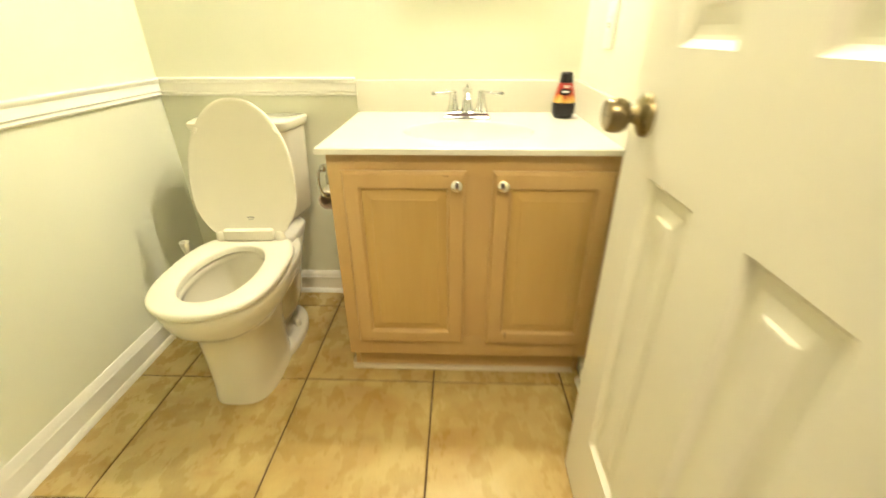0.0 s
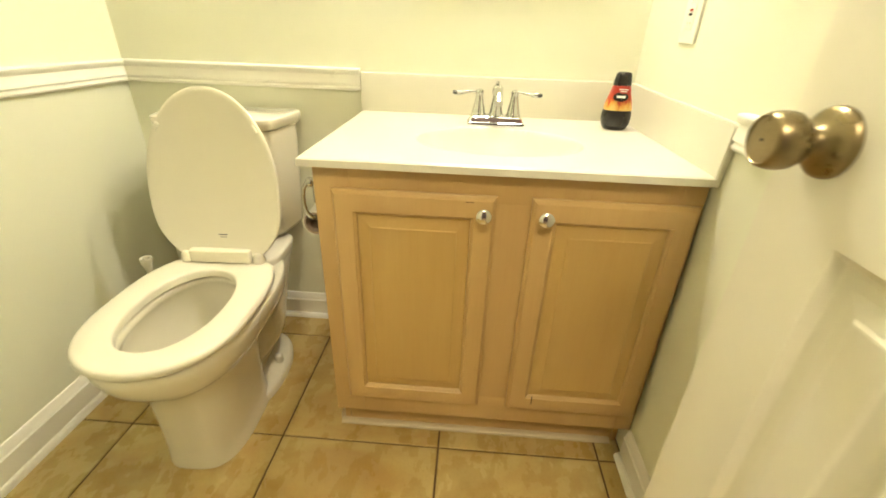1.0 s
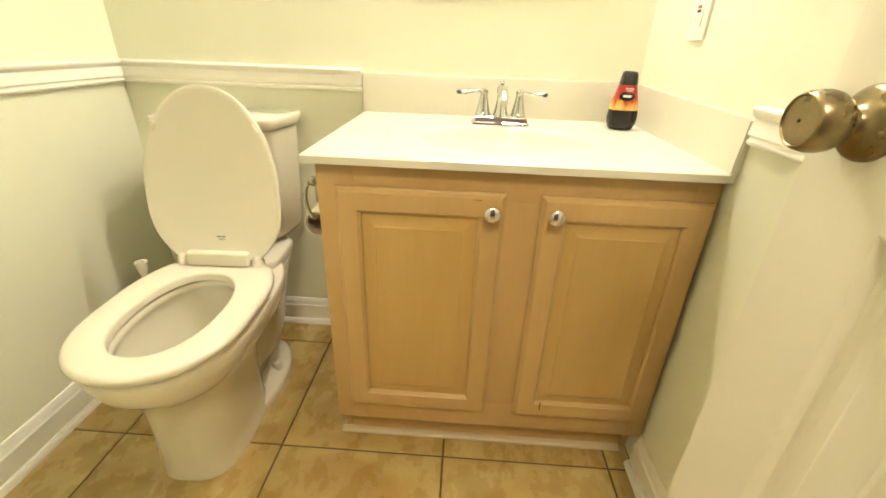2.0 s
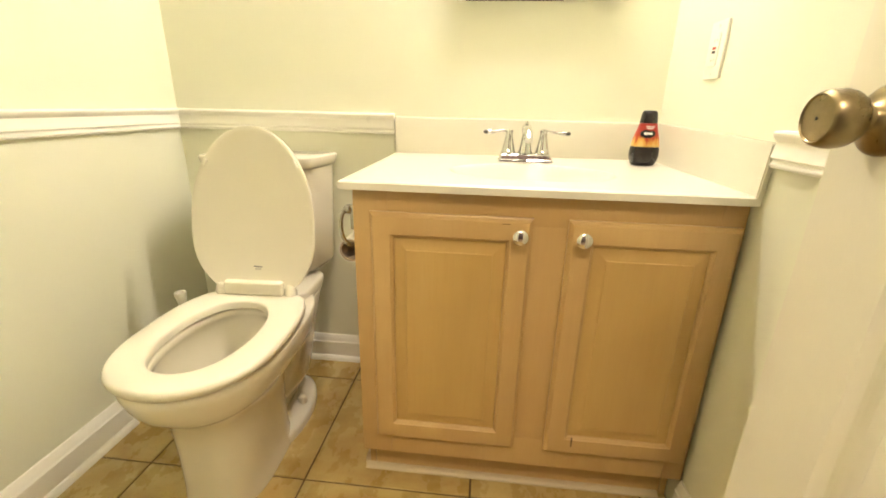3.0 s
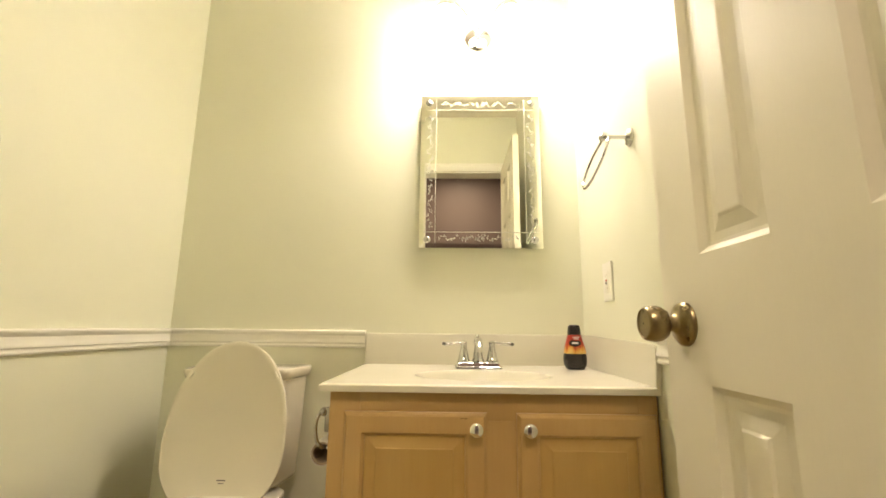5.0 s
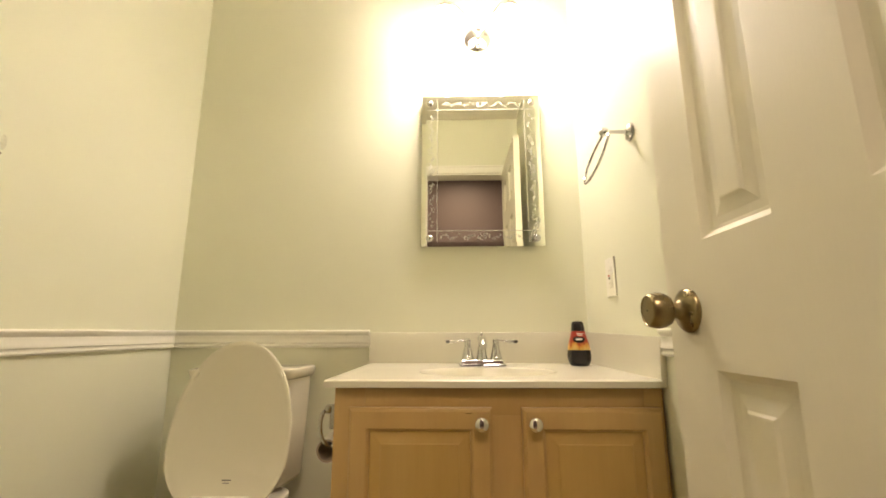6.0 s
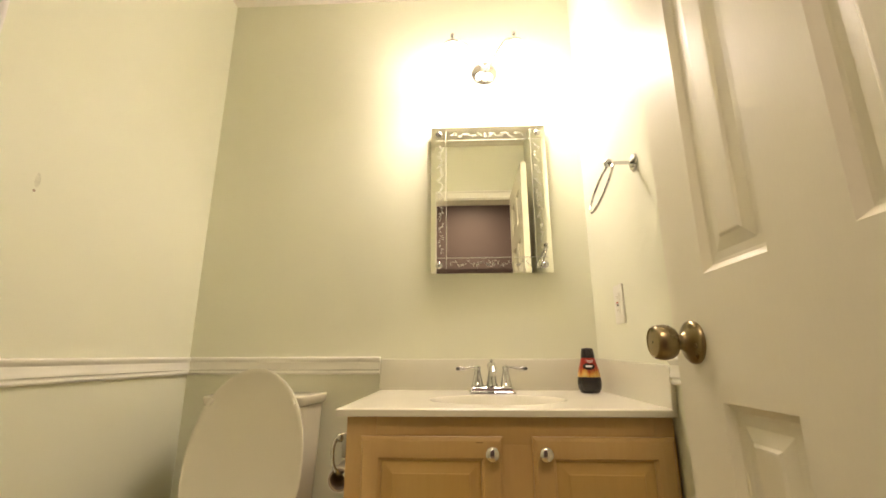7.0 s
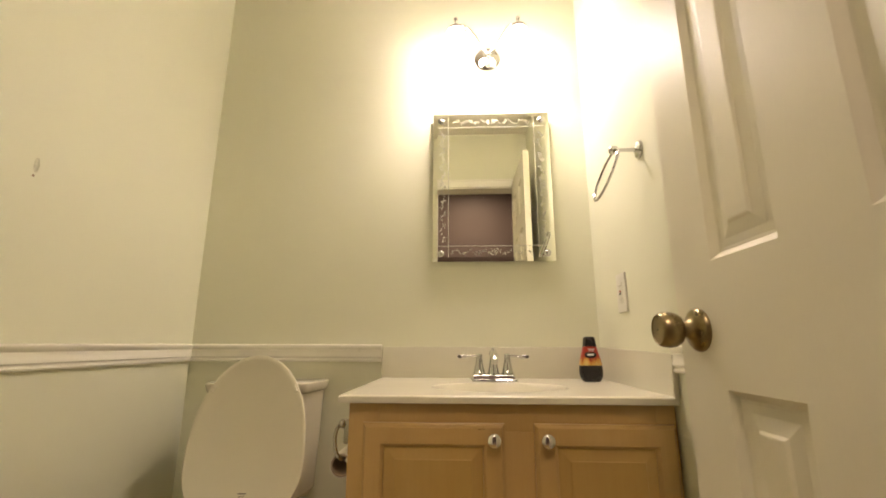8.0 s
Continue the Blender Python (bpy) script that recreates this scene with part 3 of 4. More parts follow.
def oval(cx, cy, z, ax, ay, n=40, e=2.6):
    out = []
    for i in range(n):
        t = 2 * math.pi * i / n
        c, s = math.cos(t), math.sin(t)
        out.append((cx + ax * math.copysign(abs(c) ** (2 / e), c), cy + ay * math.copysign(abs(s) ** (2 / e), s), z))
    return out


def build_freshener():
    x, y, z = 0.325, 1.468, TOP + 0.0005
    a = thing("air_freshener", (x, y, z), "cone air freshener, black base and cap, flame-printed red wrapper", "air freshener")

    def body(levels):
        return loft(bmesh.new(), [oval(x, y, z + h, w, d) for h, w, d in levels])

    part("base", body([(0.0, 0.026, 0.019), (0.003, 0.030, 0.022), (0.014, 0.0355, 0.026), (0.030, 0.0375, 0.0275), (0.044, 0.0365, 0.027), (0.050, 0.035, 0.026)]), BLACKPLASTIC, a)
    w = part("wrapper", body([(0.0502, 0.0352, 0.0262), (0.054, 0.0355, 0.0265), (0.070, 0.0325, 0.0245), (0.090, 0.0265, 0.021), (0.106, 0.0225, 0.019), (0.110, 0.0215, 0.0185)]), FLAME, a, "red and orange flame-printed wrapper")
    part("cap", body([(0.1102, 0.0215, 0.0185), (0.114, 0.0215, 0.0185), (0.130, 0.0195, 0.0165), (0.138, 0.0180, 0.015), (0.1415, 0.0150, 0.012), (0.1425, 0.008, 0.007)]), BLACKPLASTIC, a, "black cap")
    m = Matrix.Translation((x - 0.004, y - 0.0221, z + 0.084)) @ Matrix.Rotation(radians(90 - 16), 4, "X") @ Matrix.Diagonal((1.0, 0.60, 1, 1))
    part("logo_oval", lathe(bmesh.new(), [(0.0190, -0.004), (0.0190, 0.0004), (0.0175, 0.0008), (0.001, 0.0008)], m, 28), BLACKPLASTIC, w, "plain black oval")
    m2 = Matrix.Translation((x - 0.004, y - 0.0231, z + 0.0842)) @ Matrix.Rotation(radians(-16), 4, "X")
    lb = boxed(-0.0105, 0.0105, -0.0004, 0.0006, -0.0028, 0.0028, 0.0002, 1)
    bmesh.ops.transform(lb, matrix=m2, verts=lb.verts)
    part("logo_bar", lb, LOGOWHITE, w)
    for h, hw in ((0.102, 0.011), (0.0975, 0.008)):
        lb = boxed(-hw, hw, -0.0004, 0.0006, -0.0011, 0.0011)
        bmesh.ops.transform(lb, matrix=Matrix.Translation((x, y - 0.0196 - (0.106 - h) * 0.24, z + h)) @ Matrix.Rotation(radians(-15), 4, "X"), verts=lb.verts)
        part("print_bar", lb, LOGOWHITE, w)


build_freshener()


def build_paper_holder():
    px, pz = CX0, 0.702
    h = thing("toilet_paper_holder", (px, 1.175, pz), "chrome toilet paper holder on the vanity side", "paper holder")
    m = Matrix.Translation((px - 0.0005, 1.133, pz)) @ Matrix.Rotation(-math.pi / 2, 4, "Y")
    part("rosette", lathe(bmesh.new(), [(0.022, 0.0), (0.022, 0.003), (0.019, 0.006), (0.010, 0.009), (0.007, 0.013), (0.007, 0.023), (0.010, 0.026), (0.0115, 0.031), (0.0105, 0.037), (0.007, 0.041), (0.001, 0.0425)], m, 24), SATIN, h)
    part("plate", boxed(px - 0.0062, px - 0.0002, 1.111, 1.155, pz - 0.058, pz + 0.026, 0.0025), CHROME, h)
    part("bracket", boxed(px - 0.029, px - 0.0060, 1.126, 1.140, pz - 0.046, pz + 0.012, 0.0045, 3), SATIN, h)
    x = px - 0.031
    line = smooth_line([(x, 1.133, pz), (x - 0.010, 1.128, pz - 0.003), (x - 0.017, 1.125, pz - 0.018), (x - 0.018, 1.123, pz - 0.042), (x - 0.012, 1.121, pz - 0.066), (x, 1.129, pz - 0.081), (x, 1.185, pz - 0.083), (x, 1.240, pz - 0.081), (x - 0.012, 1.248, pz - 0.066), (x - 0.018, 1.239, pz - 0.042), (x - 0.014, 1.205, pz - 0.018), (x - 0.006, 1.165, pz - 0.003), (x, 1.135, pz)], 6)
    part("wire_loop", tube(bmesh.new(), line, 0.0050, 10), SATIN, h)
    r = thing("toilet_paper_roll", (x, 1.185, pz - 0.104), "nearly used-up cardboard toilet paper roll on its holder", "toilet roll")
    rings = []
    for yy, rr in ((1.135, 0.0225), (1.237, 0.0225), (1.237, 0.0265), (1.135, 0.0265)):
        rings.append([(x - 0.002 + rr * math.cos(2 * math.pi * i / 28), yy, pz - 0.098 + rr * math.sin(2 * math.pi * i / 28)) for i in range(28)])
    part("core", loft(bmesh.new(), rings, closed=True), CARD, r, "brown cardboard core")
    rings = []
    for yy, rr in ((1.1355, 0.0268), (1.2365, 0.0268), (1.2365, 0.0290), (1.1355, 0.0290)):
        rings.append([(x - 0.002 + rr * math.cos(2 * math.pi * i / 28), yy, pz - 0.098 + rr * math.sin(2 * math.pi * i / 28)) for i in range(28)])
    part("paper", loft(bmesh.new(), rings, closed=True), PAPER, r, "last turns of white paper")


build_paper_holder()

# ---- toilet ----
TX = -0.716


def seat_width(s, hw, tail, blunt, wide):
    if s < wide:
        return hw * max(0.0, 1 - ((wide - s) / wide) ** blunt) ** 0.5
    return hw - (hw - tail) * ((s - wide) / (1 - wide)) ** 3.0


def seat_ring(z, hw, tail, yf, yb, n=72, centre=1.065, blunt=2.75, wide=0.54):
    """The egg-shaped outline of seat and rim, as n points by angle round its middle."""
    pts = []
    for k in range(240):
        s = 0.5 - 0.5 * math.cos(math.pi * k / 239)
        pts.append((seat_width(s, hw, tail, blunt, wide), yf + (yb - yf) * s))
    right = pts + [(tail * (1 - j / 8), yb) for j in range(1, 9)]
    ang = np.array([math.atan2(y - centre, w) for w, y in right])
    rad = np.array([math.hypot(y - centre, w) for w, y in right])
    order = np.argsort(ang)
    ang, rad = ang[order], rad[order]
    out = []
    for i in range(n):
        t = -math.pi / 2 + 2 * math.pi * i / n
        u = t if t <= math.pi / 2 else math.pi - t
        r = float(np.interp(u, ang, rad))
        out.append((TX + r * math.cos(t), centre + r * math.sin(t), z))
    return out


def egg(z, hw, yf, yb, n=72, centre=1.08, e=2.2, flare=0.0):
    out = []
    cy = (yf + yb) / 2
    for i in range(n):
        t = -math.pi / 2 + 2 * math.pi * i / n
        c, s = math.cos(t), math.sin(t)
        out.append((TX + hw * (1 + flare * s) * math.copysign(abs(c) ** (2 / e), c), cy + (yb - yf) / 2 * math.copysign(abs(s) ** (2 / e), s), z))
    return out


def build_toilet():
    t = thing("toilet", (TX, 1.25, 0), "bone porcelain two-piece toilet with its seat lid raised", "toilet")
    t.rotation_euler[2] = radians(2.5)
    # pedestal, flared foot line, bowl underside, rim band
    outer = [egg(0.0, 0.101, 0.929, 1.240, e=3.2, flare=0.06), egg(0.012, 0.101, 0.929, 1.240, e=3.2, flare=0.06), egg(0.022, 0.0985, 0.931, 1.236, e=3.2, flare=0.05), egg(0.06, 0.097, 0.932, 1.230, e=3.1, flare=0.04), egg(0.14, 0.098, 0.931, 1.228, e=3.0, flare=0.03), egg(0.20, 0.101, 0.928, 1.240, e=2.9), egg(0.245, 0.107, 0.920, 1.262, e=2.7), egg(0.272, 0.119, 0.902, 1.292, e=2.55), egg(0.292, 0.137, 0.877, 1.322, e=2.5), egg(0.308, 0.151, 0.858, 1.338, e=2.5)]
    outer += [seat_ring(0.324, 0.161, 0.116, 0.845, 1.350), seat_ring(0.342, 0.168, 0.121, 0.836, 1.354), seat_ring(0.366, 0.172, 0.124, 0.829, 1.354), seat_ring(0.384, 0.1725, 0.124, 0.828, 1.353), seat_ring(0.390, 0.169, 0.120, 0.833, 1.348)]
    inner = [egg(0.390, 0.104, 0.886, 1.222), egg(0.387, 0.101, 0.889, 1.219), egg(0.374, 0.101, 0.890, 1.219), egg(0.368, 0.104, 0.888, 1.222), egg(0.349, 0.110, 0.889, 1.227), egg(0.306, 0.105, 0.906, 1.227), egg(0.263, 0.097, 0.927, 1.224), egg(0.230, 0.086, 0.948, 1.217), egg(0.206, 0.071, 0.977, 1.210), egg(0.190, 0.055, 1.015, 1.201), egg(0.179, 0.045, 1.040, 1.195), egg(0.124, 0.038, 1.067, 1.186)]
    part("bowl", loft(bmesh.new(), outer + inner), PORCELAIN, t, smooth=60)
    part("water", loft(bmesh.new(), [egg(0.180, 0.0450, 1.041, 1.1945), egg(0.184, 0.0485, 1.032, 1.1965)]), WATER, t)
    # deck that carries the tank
    deck = bmesh.new()
    rows = [(0.290, 0.106, 1.295, 1.450), (0.328, 0.114, 1.284, 1.462), (0.360, 0.124, 1.272, 1.470), (0.384, 0.131, 1.266, 1.474), (0.402, 0.134, 1.264, 1.476), (0.4085, 0.133, 1.265, 1.475), (0.412, 0.129, 1.269, 1.471)]
    loft(deck, [oval(TX, (a + b) / 2, z, w, (b - a) / 2, 48, 4.5) for z, w, a, b in rows])
    part("deck", deck, PORCELAIN, t, smooth=50)
    # floor flange with bolt caps
    fl = bmesh.new()
    loft(fl, [oval(TX, 1.268, z, w, l, 48, 2.2) for z, w, l in ((0.0, 0.118, 0.190), (0.016, 0.118, 0.190), (0.023, 0.116, 0.187), (0.030, 0.107, 0.176), (0.036, 0.090, 0.158), (0.052, 0.070, 0.138))])
    part("foot", fl, PORCELAIN, t, smooth=50)
    tw = bmesh.new()
    loft(tw, [oval(TX, y, z, w, l, 48, 2.5) for z, w, l, y in ((0.02, 0.060, 0.140, 1.285), (0.082, 0.058, 0.136, 1.290), (0.092, 0.066, 0.136, 1.296), (0.108, 0.088, 0.136, 1.302), (0.124, 0.096, 0.136, 1.306), (0.165, 0.103, 0.132, 1.316), (0.21, 0.107, 0.130, 1.328), (0.268, 0.113, 0.128, 1.346), (0.315, 0.120, 0.126, 1.362), (0.372, 0.129, 0.128, 1.378))])
    part("trapway", tw, PORCELAIN, t, smooth=50)
    for s in (-1, 1):
        part("bolt_cap", lathe(bmesh.new(), [(0.0145, 0.0), (0.0145, 0.016), (0.0130, 0.022), (0.009, 0.0260), (0.001, 0.0275)], Matrix.Translation((TX + s * 0.086, 1.292, 0.034)), 20), SEATPLASTIC, t, "domed cream bolt cap")

    # tank and its cover
    def slab(z, w, yf, yb, e=7.0):
        """One level of the tank: rounded corners, the front narrower than the back."""
        ring = oval(0.0, (yf + yb) / 2, z, w, (yb - yf) / 2, 64, e)
        return [(TX - 0.034 + x * (1 - 0.17 * (yb - y) / (yb - yf)), y, h) for x, y, h in ring]

    part("tank", loft(bmesh.new(), [slab(0.417, 0.149, 1.432, 1.562), slab(0.422, 0.163, 1.416, 1.565), slab(0.436, 0.171, 1.408, 1.567), slab(0.58, 0.179, 1.402, 1.570), slab(0.744, 0.186, 1.398, 1.572)]), PORCELAIN, t, smooth=45)
    part("tank_cover", loft(bmesh.new(), [slab(0.742, 0.186, 1.397, 1.572, 9), slab(0.746, 0.191, 1.391, 1.575, 9), slab(0.750, 0.1935, 1.388, 1.576, 9), slab(0.769, 0.198, 1.383, 1.578, 9), slab(0.7745, 0.1965, 1.3845, 1.577, 9), slab(0.777, 0.192, 1.390, 1.573, 9)]), PORCELAIN, t, smooth=40)
    part("gasket", lathe(bmesh.new(), [(0.05, 0.409), (0.05, 0.419)], Matrix.Translation((TX, 1.485, 0)), 24), DARK, t)
    # seat ring
    yf, yb = 0.818, 1.268
    ring = [seat_ring(0.3965, 0.169, 0.124, yf + 0.004, yb), seat_ring(0.404, 0.174, 0.128, yf, yb), seat_ring(0.4105, 0.173, 0.127, yf + 0.001, yb), seat_ring(0.4153, 0.1695, 0.1235, yf + 0.0045, yb - 0.003), seat_ring(0.4170, 0.164, 0.117, yf + 0.010, yb - 0.008)]
    ring += [egg(0.4170, 0.106, 0.880, 1.217), egg(0.4153, 0.1025, 0.884, 1.213), egg(0.4105, 0.1005, 0.886, 1.211), egg(0.3965, 0.100, 0.887, 1.210)]
    part("seat", loft(bmesh.new(), ring, closed=True), SEATPLASTIC, t, "cream plastic elongated seat ring", smooth=45)
    # raised lid, its underside towards the room
    lid = bmesh.new()
    hy, hz = 1.262, 0.423
    turn = Matrix.Translation((0, hy, hz)) @ Matrix.Rotation(radians(-99), 4, "X") @ Matrix.Translation((0, -hy, 0))
    lf, lb = hy - 0.446, hy - 0.012
    c = 1.045
    levels = [seat_ring(h, w, tl, lf + df, lb - db, centre=c, blunt=2.05, wide=0.62) for h, w, tl, df, db in ((-0.0058, 0.159, 0.096, 0.014, 0.006), (-0.0082, 0.1665, 0.104, 0.005, 0.0), (-0.0058, 0.171, 0.107, 0.0, 0.0), (0.004, 0.171, 0.107, 0.0, 0.0), (0.0082, 0.1665, 0.102, 0.006, 0.004), (0.0096, 0.153, 0.090, 0.02, 0.012))]
    loft(lid, levels)
    bmesh.ops.transform(lid, matrix=turn, verts=lid.verts)
    lidob = part("lid", lid, SEATPLASTIC, t, "cream plastic raised lid", smooth=45)
    for s in (-1, 1):
        bp = boxed(TX + s * 0.121 - 0.005, TX + s * 0.121 + 0.005, lf + 0.088, lf + 0.109, -0.014, -0.006, 0.003)
        bmesh.ops.rotate(bp, verts=bp.verts, cent=(TX + s * 0.121, lf + 0.095, 0), matrix=Matrix.Rotation(s * radians(-30), 3, "Z"))
        bmesh.ops.transform(bp, matrix=turn, verts=bp.verts)
        part("bumper", bp, SEATPLASTIC, lidob)
    for off, hw, d in ((0.0715, 0.0118, 0.0015), (0.0645, 0.0085, 0.0009)):
        pr = boxed(TX + 0.010 - hw, TX + 0.010 + hw, hy - off - d, hy - off + d, -0.0064, -0.0053)
        bmesh.ops.transform(pr, matrix=turn, verts=pr.verts)
        part("print_bar", pr, INK, lidob)
    part("hinge_bar", boxed(TX - 0.083, TX + 0.081, 1.243, 1.274, 0.4175, 0.456, 0.008, 3), SEATPLASTIC, t)
    for s in (-1, 1):
        part("hinge_post", lathe(bmesh.new(), [(0.017, 0.0), (0.017, 0.010), (0.0140, 0.017), (0.0130, 0.023), (0.0085, 0.028), (0.001, 0.0295)], Matrix.Translation((TX + s * 0.098, 1.262, 0.4172)), 20), SEATPLASTIC, t)


build_toilet()

# brush standing behind the toilet
brush = thing("toilet_brush", (-1.005, 1.330, 0), "white plastic toilet brush handle standing behind the toilet", "toilet brush")
M_BRUSH = Matrix.Translation((-1.005, 1.330, 0))
part("holder", lathe(bmesh.new(), [(0.042, 0.003), (0.045, 0.006), (0.040, 0.12), (0.036, 0.125), (0.030, 0.125), (0.001, 0.122)], M_BRUSH, 28), SEATPLASTIC, brush)
part("handle", lathe(bmesh.new(), [(0.008, 0.10), (0.008, 0.30), (0.009, 0.325), (0.0150, 0.350), (0.0168, 0.364), (0.0155, 0.369), (0.0105, 0.368), (0.0085, 0.352)], M_BRUSH, 20), SEATPLASTIC, brush)


# ---- mirror ----
def build_mirror():
    x0, x1, z0, z1, y = -0.205, 0.257, 1.202, 1.814, 1.574
    g = thing("mirror", ((x0 + x1) / 2, YB, z0), "frameless wall mirror with etched leaf border", "mirror")
    part("backing", boxed(x0 + 0.012, x1 - 0.012, y + 0.0078, YB - 0.0005, z0 + 0.012, z1 - 0.012), PLATE, g)
    rim = [(0.004, 0.007), (0.0, 0.007), (0.0, 0.0018), (0.0165, 0.0)]
    part("glass", loft(bmesh.new(), [[(x0 + i, y + d, z0 + i), (x1 - i, y + d, z0 + i), (x1 - i, y + d, z1 - i), (x0 + i, y + d, z1 - i)] for i, d in rim]), MIRROR, g, "bevelled silvered glass", smooth=0)
    ins = 0.060
    e0, e1 = y - 0.0004, y + 0.0004
    w = 0.0011
    for zz in (z0 + ins, z1 - ins):
        part("etched_line", boxed(x0 + 0.017, x1 - 0.017, e0, e1, zz - w, zz + w), ETCH, g)
    for xx in (x0 + ins, x1 - ins):
        part("etched_line", boxed(xx - w, xx + w, e0 + 0.0001, e1, z0 + 0.017, z1 - 0.017), ETCH, g)

    def leaf(b, cx, cz, length, width, angle):
        c, s = math.cos(angle), math.sin(angle)
        pts = [(-0.5, 0), (-0.2, 0.42), (0.15, 0.38), (0.5, 0), (0.15, -0.38), (-0.2, -0.42)]
        ring = [(cx + c * u * length - s * v * width, cz + s * u * length + c * v * width) for u, v in pts]
        loft(b, [[(px, e1, pz) for px, pz in ring], [(px, e0, pz) for px, pz in ring]])

    rnd = random.Random(5)
    for side, (a, bb, fixed, upright) in {"top": (x0 + 0.078, x1 - 0.078, z1 - 0.037, False), "bottom": (x0 + 0.078, x1 - 0.078, z0 + 0.037, False), "left": (z0 + 0.078, z1 - 0.078, x0 + 0.038, True), "right": (z0 + 0.078, z1 - 0.078, x1 - 0.038, True)}.items():
        b = bmesh.new()
        n = int((bb - a) / 0.0062)
        for k in range(n + 1):
            u = a + (bb - a) * k / n + rnd.uniform(-0.003, 0.003)
            near = abs(u - (a + bb) / 2)
            for q in range(5 if near < 0.018 else rnd.choice((1, 2, 2, 3))):
                off = rnd.uniform(-0.012, 0.012) if near < 0.018 else 0.007 * math.sin(k * 0.75) + rnd.uniform(-0.006, 0.006)
                ang = rnd.uniform(0, math.pi)
                ln = rnd.uniform(0.005, 0.010)
                sh = rnd.uniform(-0.003, 0.003)
                if upright:
                    leaf(b, fixed + off, u + sh, ln, rnd.uniform(0.0022, 0.0038), ang)
                else:
                    leaf(b, u + sh, fixed + off, ln, rnd.uniform(0.0022, 0.0038), ang)
        part("etched_leaves", b, ETCH, g, smooth=0)
    for cx in (x0 + 0.031, x1 - 0.031):
        for cz in (z0 + 0.031, z1 - 0.031):
            part("rosette_screw", lathe(bmesh.new(), [(0.0135, 0.0), (0.0135, 0.002), (0.012, 0.004), (0.0085, 0.0065), (0.004, 0.008), (0.0005, 0.0083)], Matrix.Translation((cx, y, cz)) @ Matrix.Rotation(math.pi / 2, 4, "X"), 24), CHROME, g, "round chrome rosette")


build_mirror()


# ---- lamp over the mirror ----
def build_sconce():
    cx, cz = 0.021, 2.080
    g = thing("wall_lamp", (cx, YB, cz), "chrome wall lamp with two lit frosted glass shades", "wall lamp")
    m = Matrix.Translation((cx, YB - 0.0005, cz)) @ Matrix.Rotation(math.pi / 2, 4, "X")
    part("back_plate", lathe(bmesh.new(), [(0.057, 0.0), (0.057, 0.006), (0.054, 0.011), (0.040, 0.020), (0.026, 0.028), (0.016, 0.036), (0.012, 0.048), (0.013, 0.058), (0.008, 0.065), (0.001, 0.066)], m, 40), LAMPCHROME, g, "round domed chrome back plate")
    part("lower_finial", lathe(bmesh.new(), [(0.006, 0.030), (0.014, 0.020), (0.017, 0.010), (0.016, 0.0), (0.011, -0.006), (0.013, -0.010), (0.0125, -0.015), (0.001, -0.016)], Matrix.Translation((cx, YB - 0.055, cz - 0.052)), 24), LAMPCHROME, g)
    yy = 1.452
    for s in (-1, 1):
        fx = cx - 0.010 + s * 0.123
        pts = smooth_line([(cx + s * 0.006, YB - 0.050, cz + 0.002), (cx + s * 0.034, YB - 0.075, cz + 0.012), (cx + s * 0.058, YB - 0.100, cz + 0.040), (cx - 0.005 + s * 0.090, yy + 0.022, cz + 0.062), (fx, yy, cz + 0.052)], 7)
        part("arm", tube(bmesh.new(), pts, 0.0072, 12), LAMPCHROME, g)
        mt = Matrix.Translation((fx, yy, cz - 0.036))
        part("fitter", lathe(bmesh.new(), [(0.034, 0.056), (0.035, 0.062), (0.031, 0.071), (0.019, 0.079), (0.009, 0.084), (0.007, 0.092), (0.004, 0.096), (0.004, 0.102), (0.0085, 0.105), (0.009, 0.114), (0.0065, 0.120), (0.001, 0.122)], mt, 28), LAMPCHROME, g, "chrome cap with finial")
        sh = part("shade", lathe(bmesh.new(), [(0.027, 0.060), (0.034, 0.050), (0.043, 0.025), (0.050, -0.005), (0.056, -0.035), (0.064, -0.055), (0.062, -0.055), (0.054, -0.035), (0.048, -0.005), (0.041, 0.025), (0.032, 0.048), (0.025, 0.058)], mt, 36, caps=False), SHADE, g, "glowing frosted glass bell shade")
        part("bulb", lathe(bmesh.new(), [(0.011, 0.045), (0.013, 0.025), (0.022, 0.005), (0.025, -0.012), (0.020, -0.028), (0.010, -0.036), (0.001, -0.038)], mt, 20), BULB, sh)


build_sconce()


# ---- towel ring, outlet, marks ----
def build_towel_ring():
    y, z = 1.114, 1.425
    g = thing("towel_ring", (XR, y, z), "chrome towel ring on the wall", "towel ring")
    m = Matrix.Translation((XR - 0.0005, y, z)) @ Matrix.Rotation(-math.pi / 2, 4, "Y")
    part("rosette", lathe(bmesh.new(), [(0.025, 0.0), (0.025, 0.003), (0.022, 0.007), (0.012, 0.010), (0.007, 0.013), (0.001, 0.013)], m, 28), CHROME, g)
    part("post", lathe(bmesh.new(), [(0.0055, 0.008), (0.005, 0.058), (0.010, 0.062), (0.0125, 0.070), (0.0115, 0.078), (0.006, 0.083), (0.001, 0.084)], m, 24), CHROME, g)
    r, tilt = 0.073, radians(21)
    px = XR - 0.072
    pts = []
    for i in range(48):
        a = 2 * math.pi * i / 48
        down = r - r * math.cos(a)
        pts.append((px - down * math.sin(tilt), y + r * math.sin(a), z - 0.006 - down * math.cos(tilt)))
    part("ring", tube(bmesh.new(), pts, 0.0036, 10, closed=True), CHROME, g)


build_towel_ring()


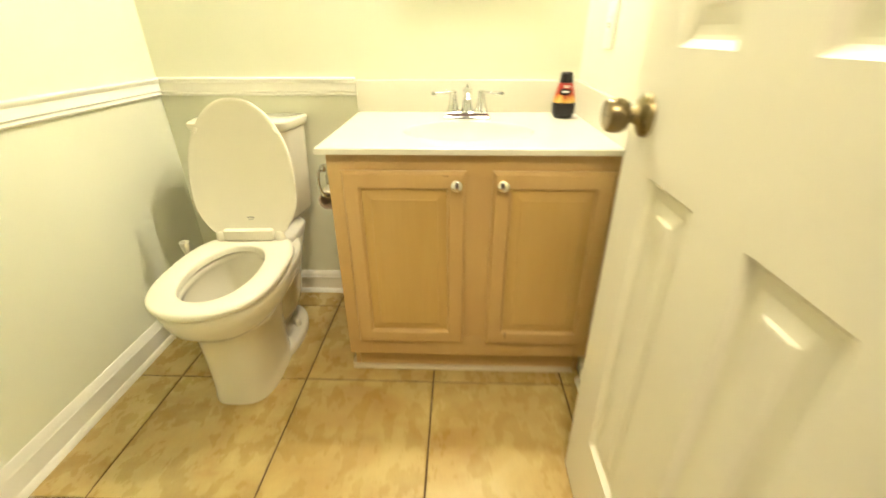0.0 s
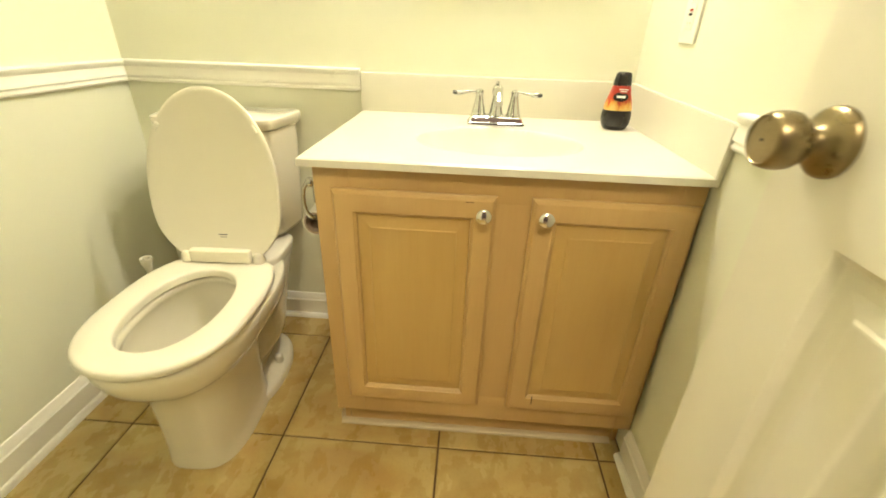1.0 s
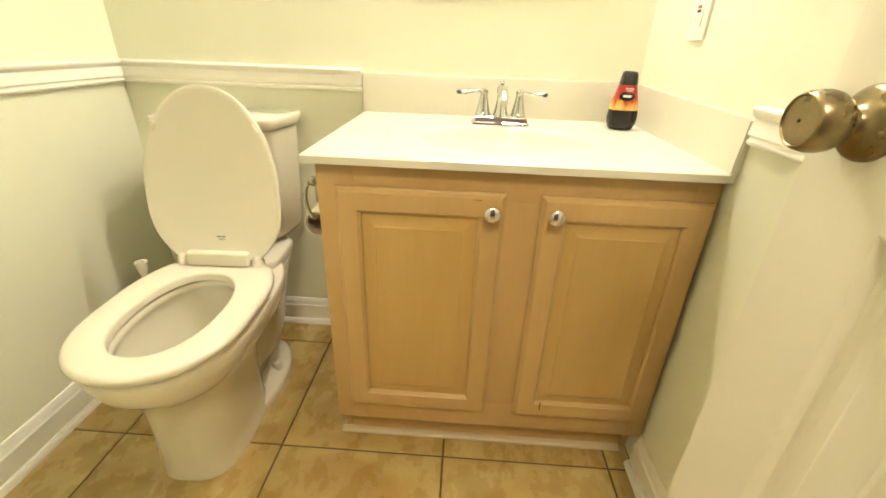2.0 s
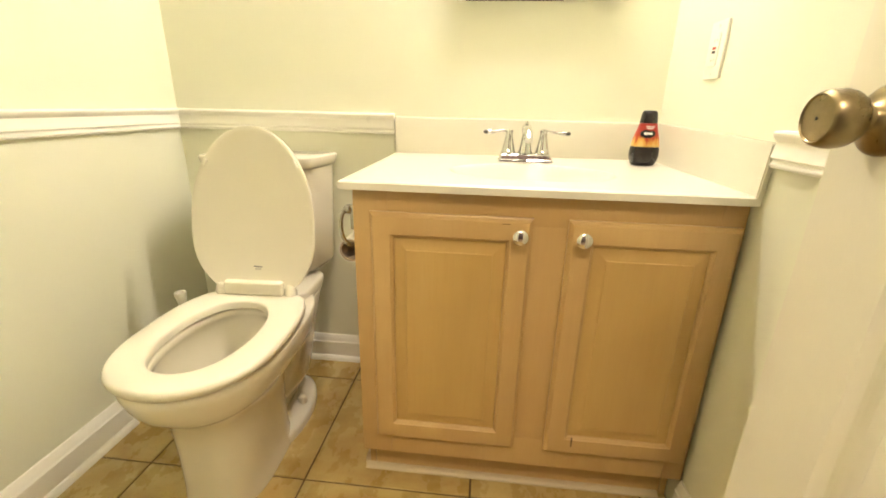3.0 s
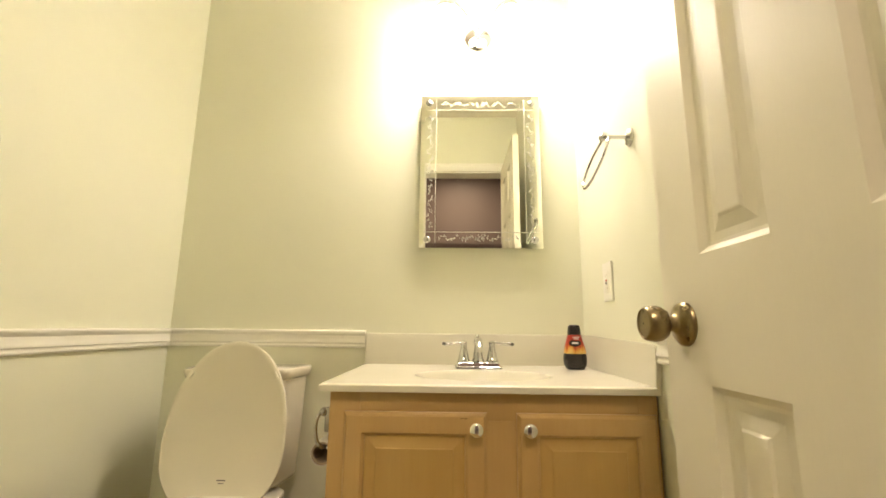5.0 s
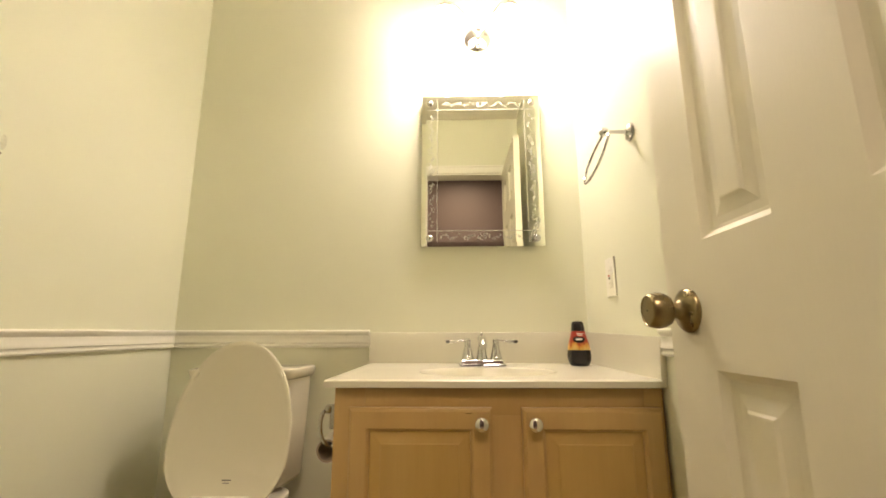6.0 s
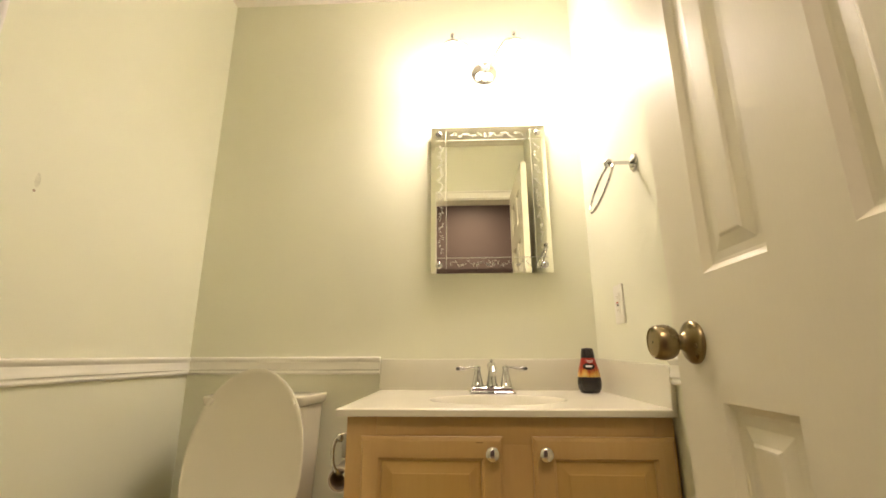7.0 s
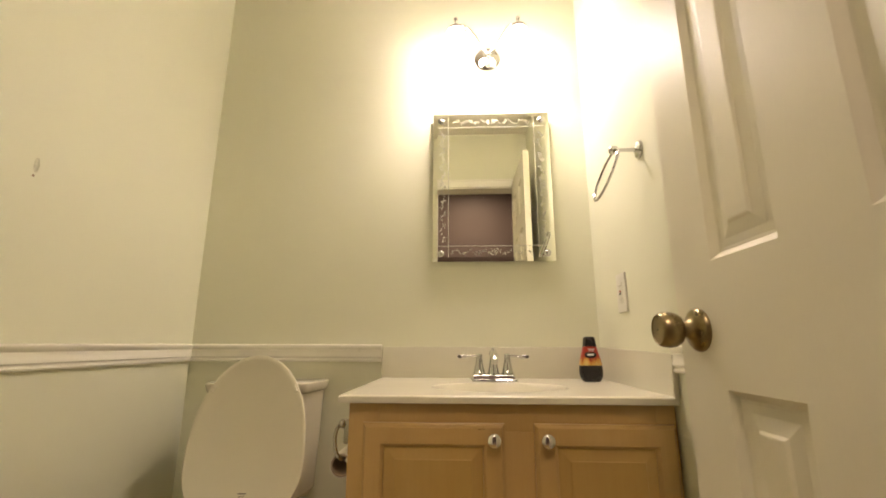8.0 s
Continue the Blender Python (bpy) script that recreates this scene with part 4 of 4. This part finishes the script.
def build_outlet():
    y, z = 1.330, 1.054
    g = thing("outlet", (XR, y, z), "cream outlet plate with test buttons above the vanity", "outlet")
    part("cover_plate", boxed(XR - 0.0065, XR - 0.0002, y - 0.036, y + 0.036, z - 0.059, z + 0.059, 0.0025, 3), PLATE, g)
    part("socket_face", boxed(XR - 0.0085, XR - 0.006, y - 0.0165, y + 0.0165, z - 0.033, z + 0.033, 0.001), PLATE, g)
    part("button", boxed(XR - 0.0100, XR - 0.008, y - 0.006, y + 0.006, z + 0.0015, z + 0.0065), REDPLASTIC, g, "small red button")
    part("button", boxed(XR - 0.0100, XR - 0.008, y - 0.006, y + 0.006, z - 0.0065, z - 0.0015), DARK, g, "small black button")
    for s in (-1, 1):
        for d in (-0.006, 0.006):
            part("slot", boxed(XR - 0.0088, XR - 0.008, y + d - 0.0006, y + d + 0.0006, z + s * 0.020 - 0.003, z + s * 0.020 + 0.003), CARD, g)
    for s in (-1, 1):
        part("screw", lathe(bmesh.new(), [(0.003, 0.0), (0.003, 0.001), (0.001, 0.0014)], Matrix.Translation((XR - 0.0063, y, z + s * 0.048)) @ Matrix.Rotation(-math.pi / 2, 4, "Y"), 12), PLATE, g)


build_outlet()

mark = thing("wall_mark", (XL, 0.908, 1.29), "small grey patch and nail hole on the wall", "wall mark")
part("nail_hole", lathe(bmesh.new(), [(0.0035, 0.0), (0.003, 0.001), (0.001, 0.0012)], Matrix.Translation((XL, 0.908, 1.291)) @ Matrix.Rotation(math.pi / 2, 4, "Y"), 14), CARD, mark)
part("patch", lathe(bmesh.new(), [(0.012, 0.0), (0.010, 0.0006), (0.001, 0.0008)], Matrix.Translation((XL, 0.911, 1.319)) @ Matrix.Rotation(math.pi / 2, 4, "Y") @ Matrix.Diagonal((1.6, 0.6, 1, 1)), 16), SMUDGE, mark)

# ---- floor: grout bed and tiles ----
floor = solid("floor", boxed(XL, XR, YF - 0.115, YB, -0.05, -0.0025), GROUT, "beige mottled ceramic tile floor with dark grout", "floor", "structure")
PITCH, SX, SY, JOINT = 0.4273, -0.522, 1.048, 0.0024
shared = {}


def tile_mesh(w, d):
    key = (round(w, 4), round(d, 4))
    if key not in shared:
        b = bmesh.new()
        rings = []
        for i, z in ((0.0, -0.004), (0.0, -0.0016), (0.0008, -0.0004), (0.0022, 0.0)):
            rings.append([(-w / 2 + i, -d / 2 + i, z), (w / 2 - i, -d / 2 + i, z), (w / 2 - i, d / 2 - i, z), (-w / 2 + i, d / 2 - i, z)])
        loft(b, rings)
        shared[key] = finish("tile", b, TILE, 0)
    return shared[key]


for i in range(-2, 4):
    for j in range(-4, 3):
        xa, xb = max(XL, SX + i * PITCH), min(XR, SX + (i + 1) * PITCH)
        ya, yb = max(YF - 0.115, SY + j * PITCH), min(YB, SY + (j + 1) * PITCH)
        if xb - xa < 0.01 or yb - ya < 0.01:
            continue
        xa, xb, ya, yb = xa + JOINT, xb - JOINT, ya + JOINT, yb - JOINT
        tile = new("tile", tile_mesh(xb - xa, yb - ya))
        tile.location = ((xa + xb) / 2, (ya + yb) / 2, 0.0)
        tile.parent = floor
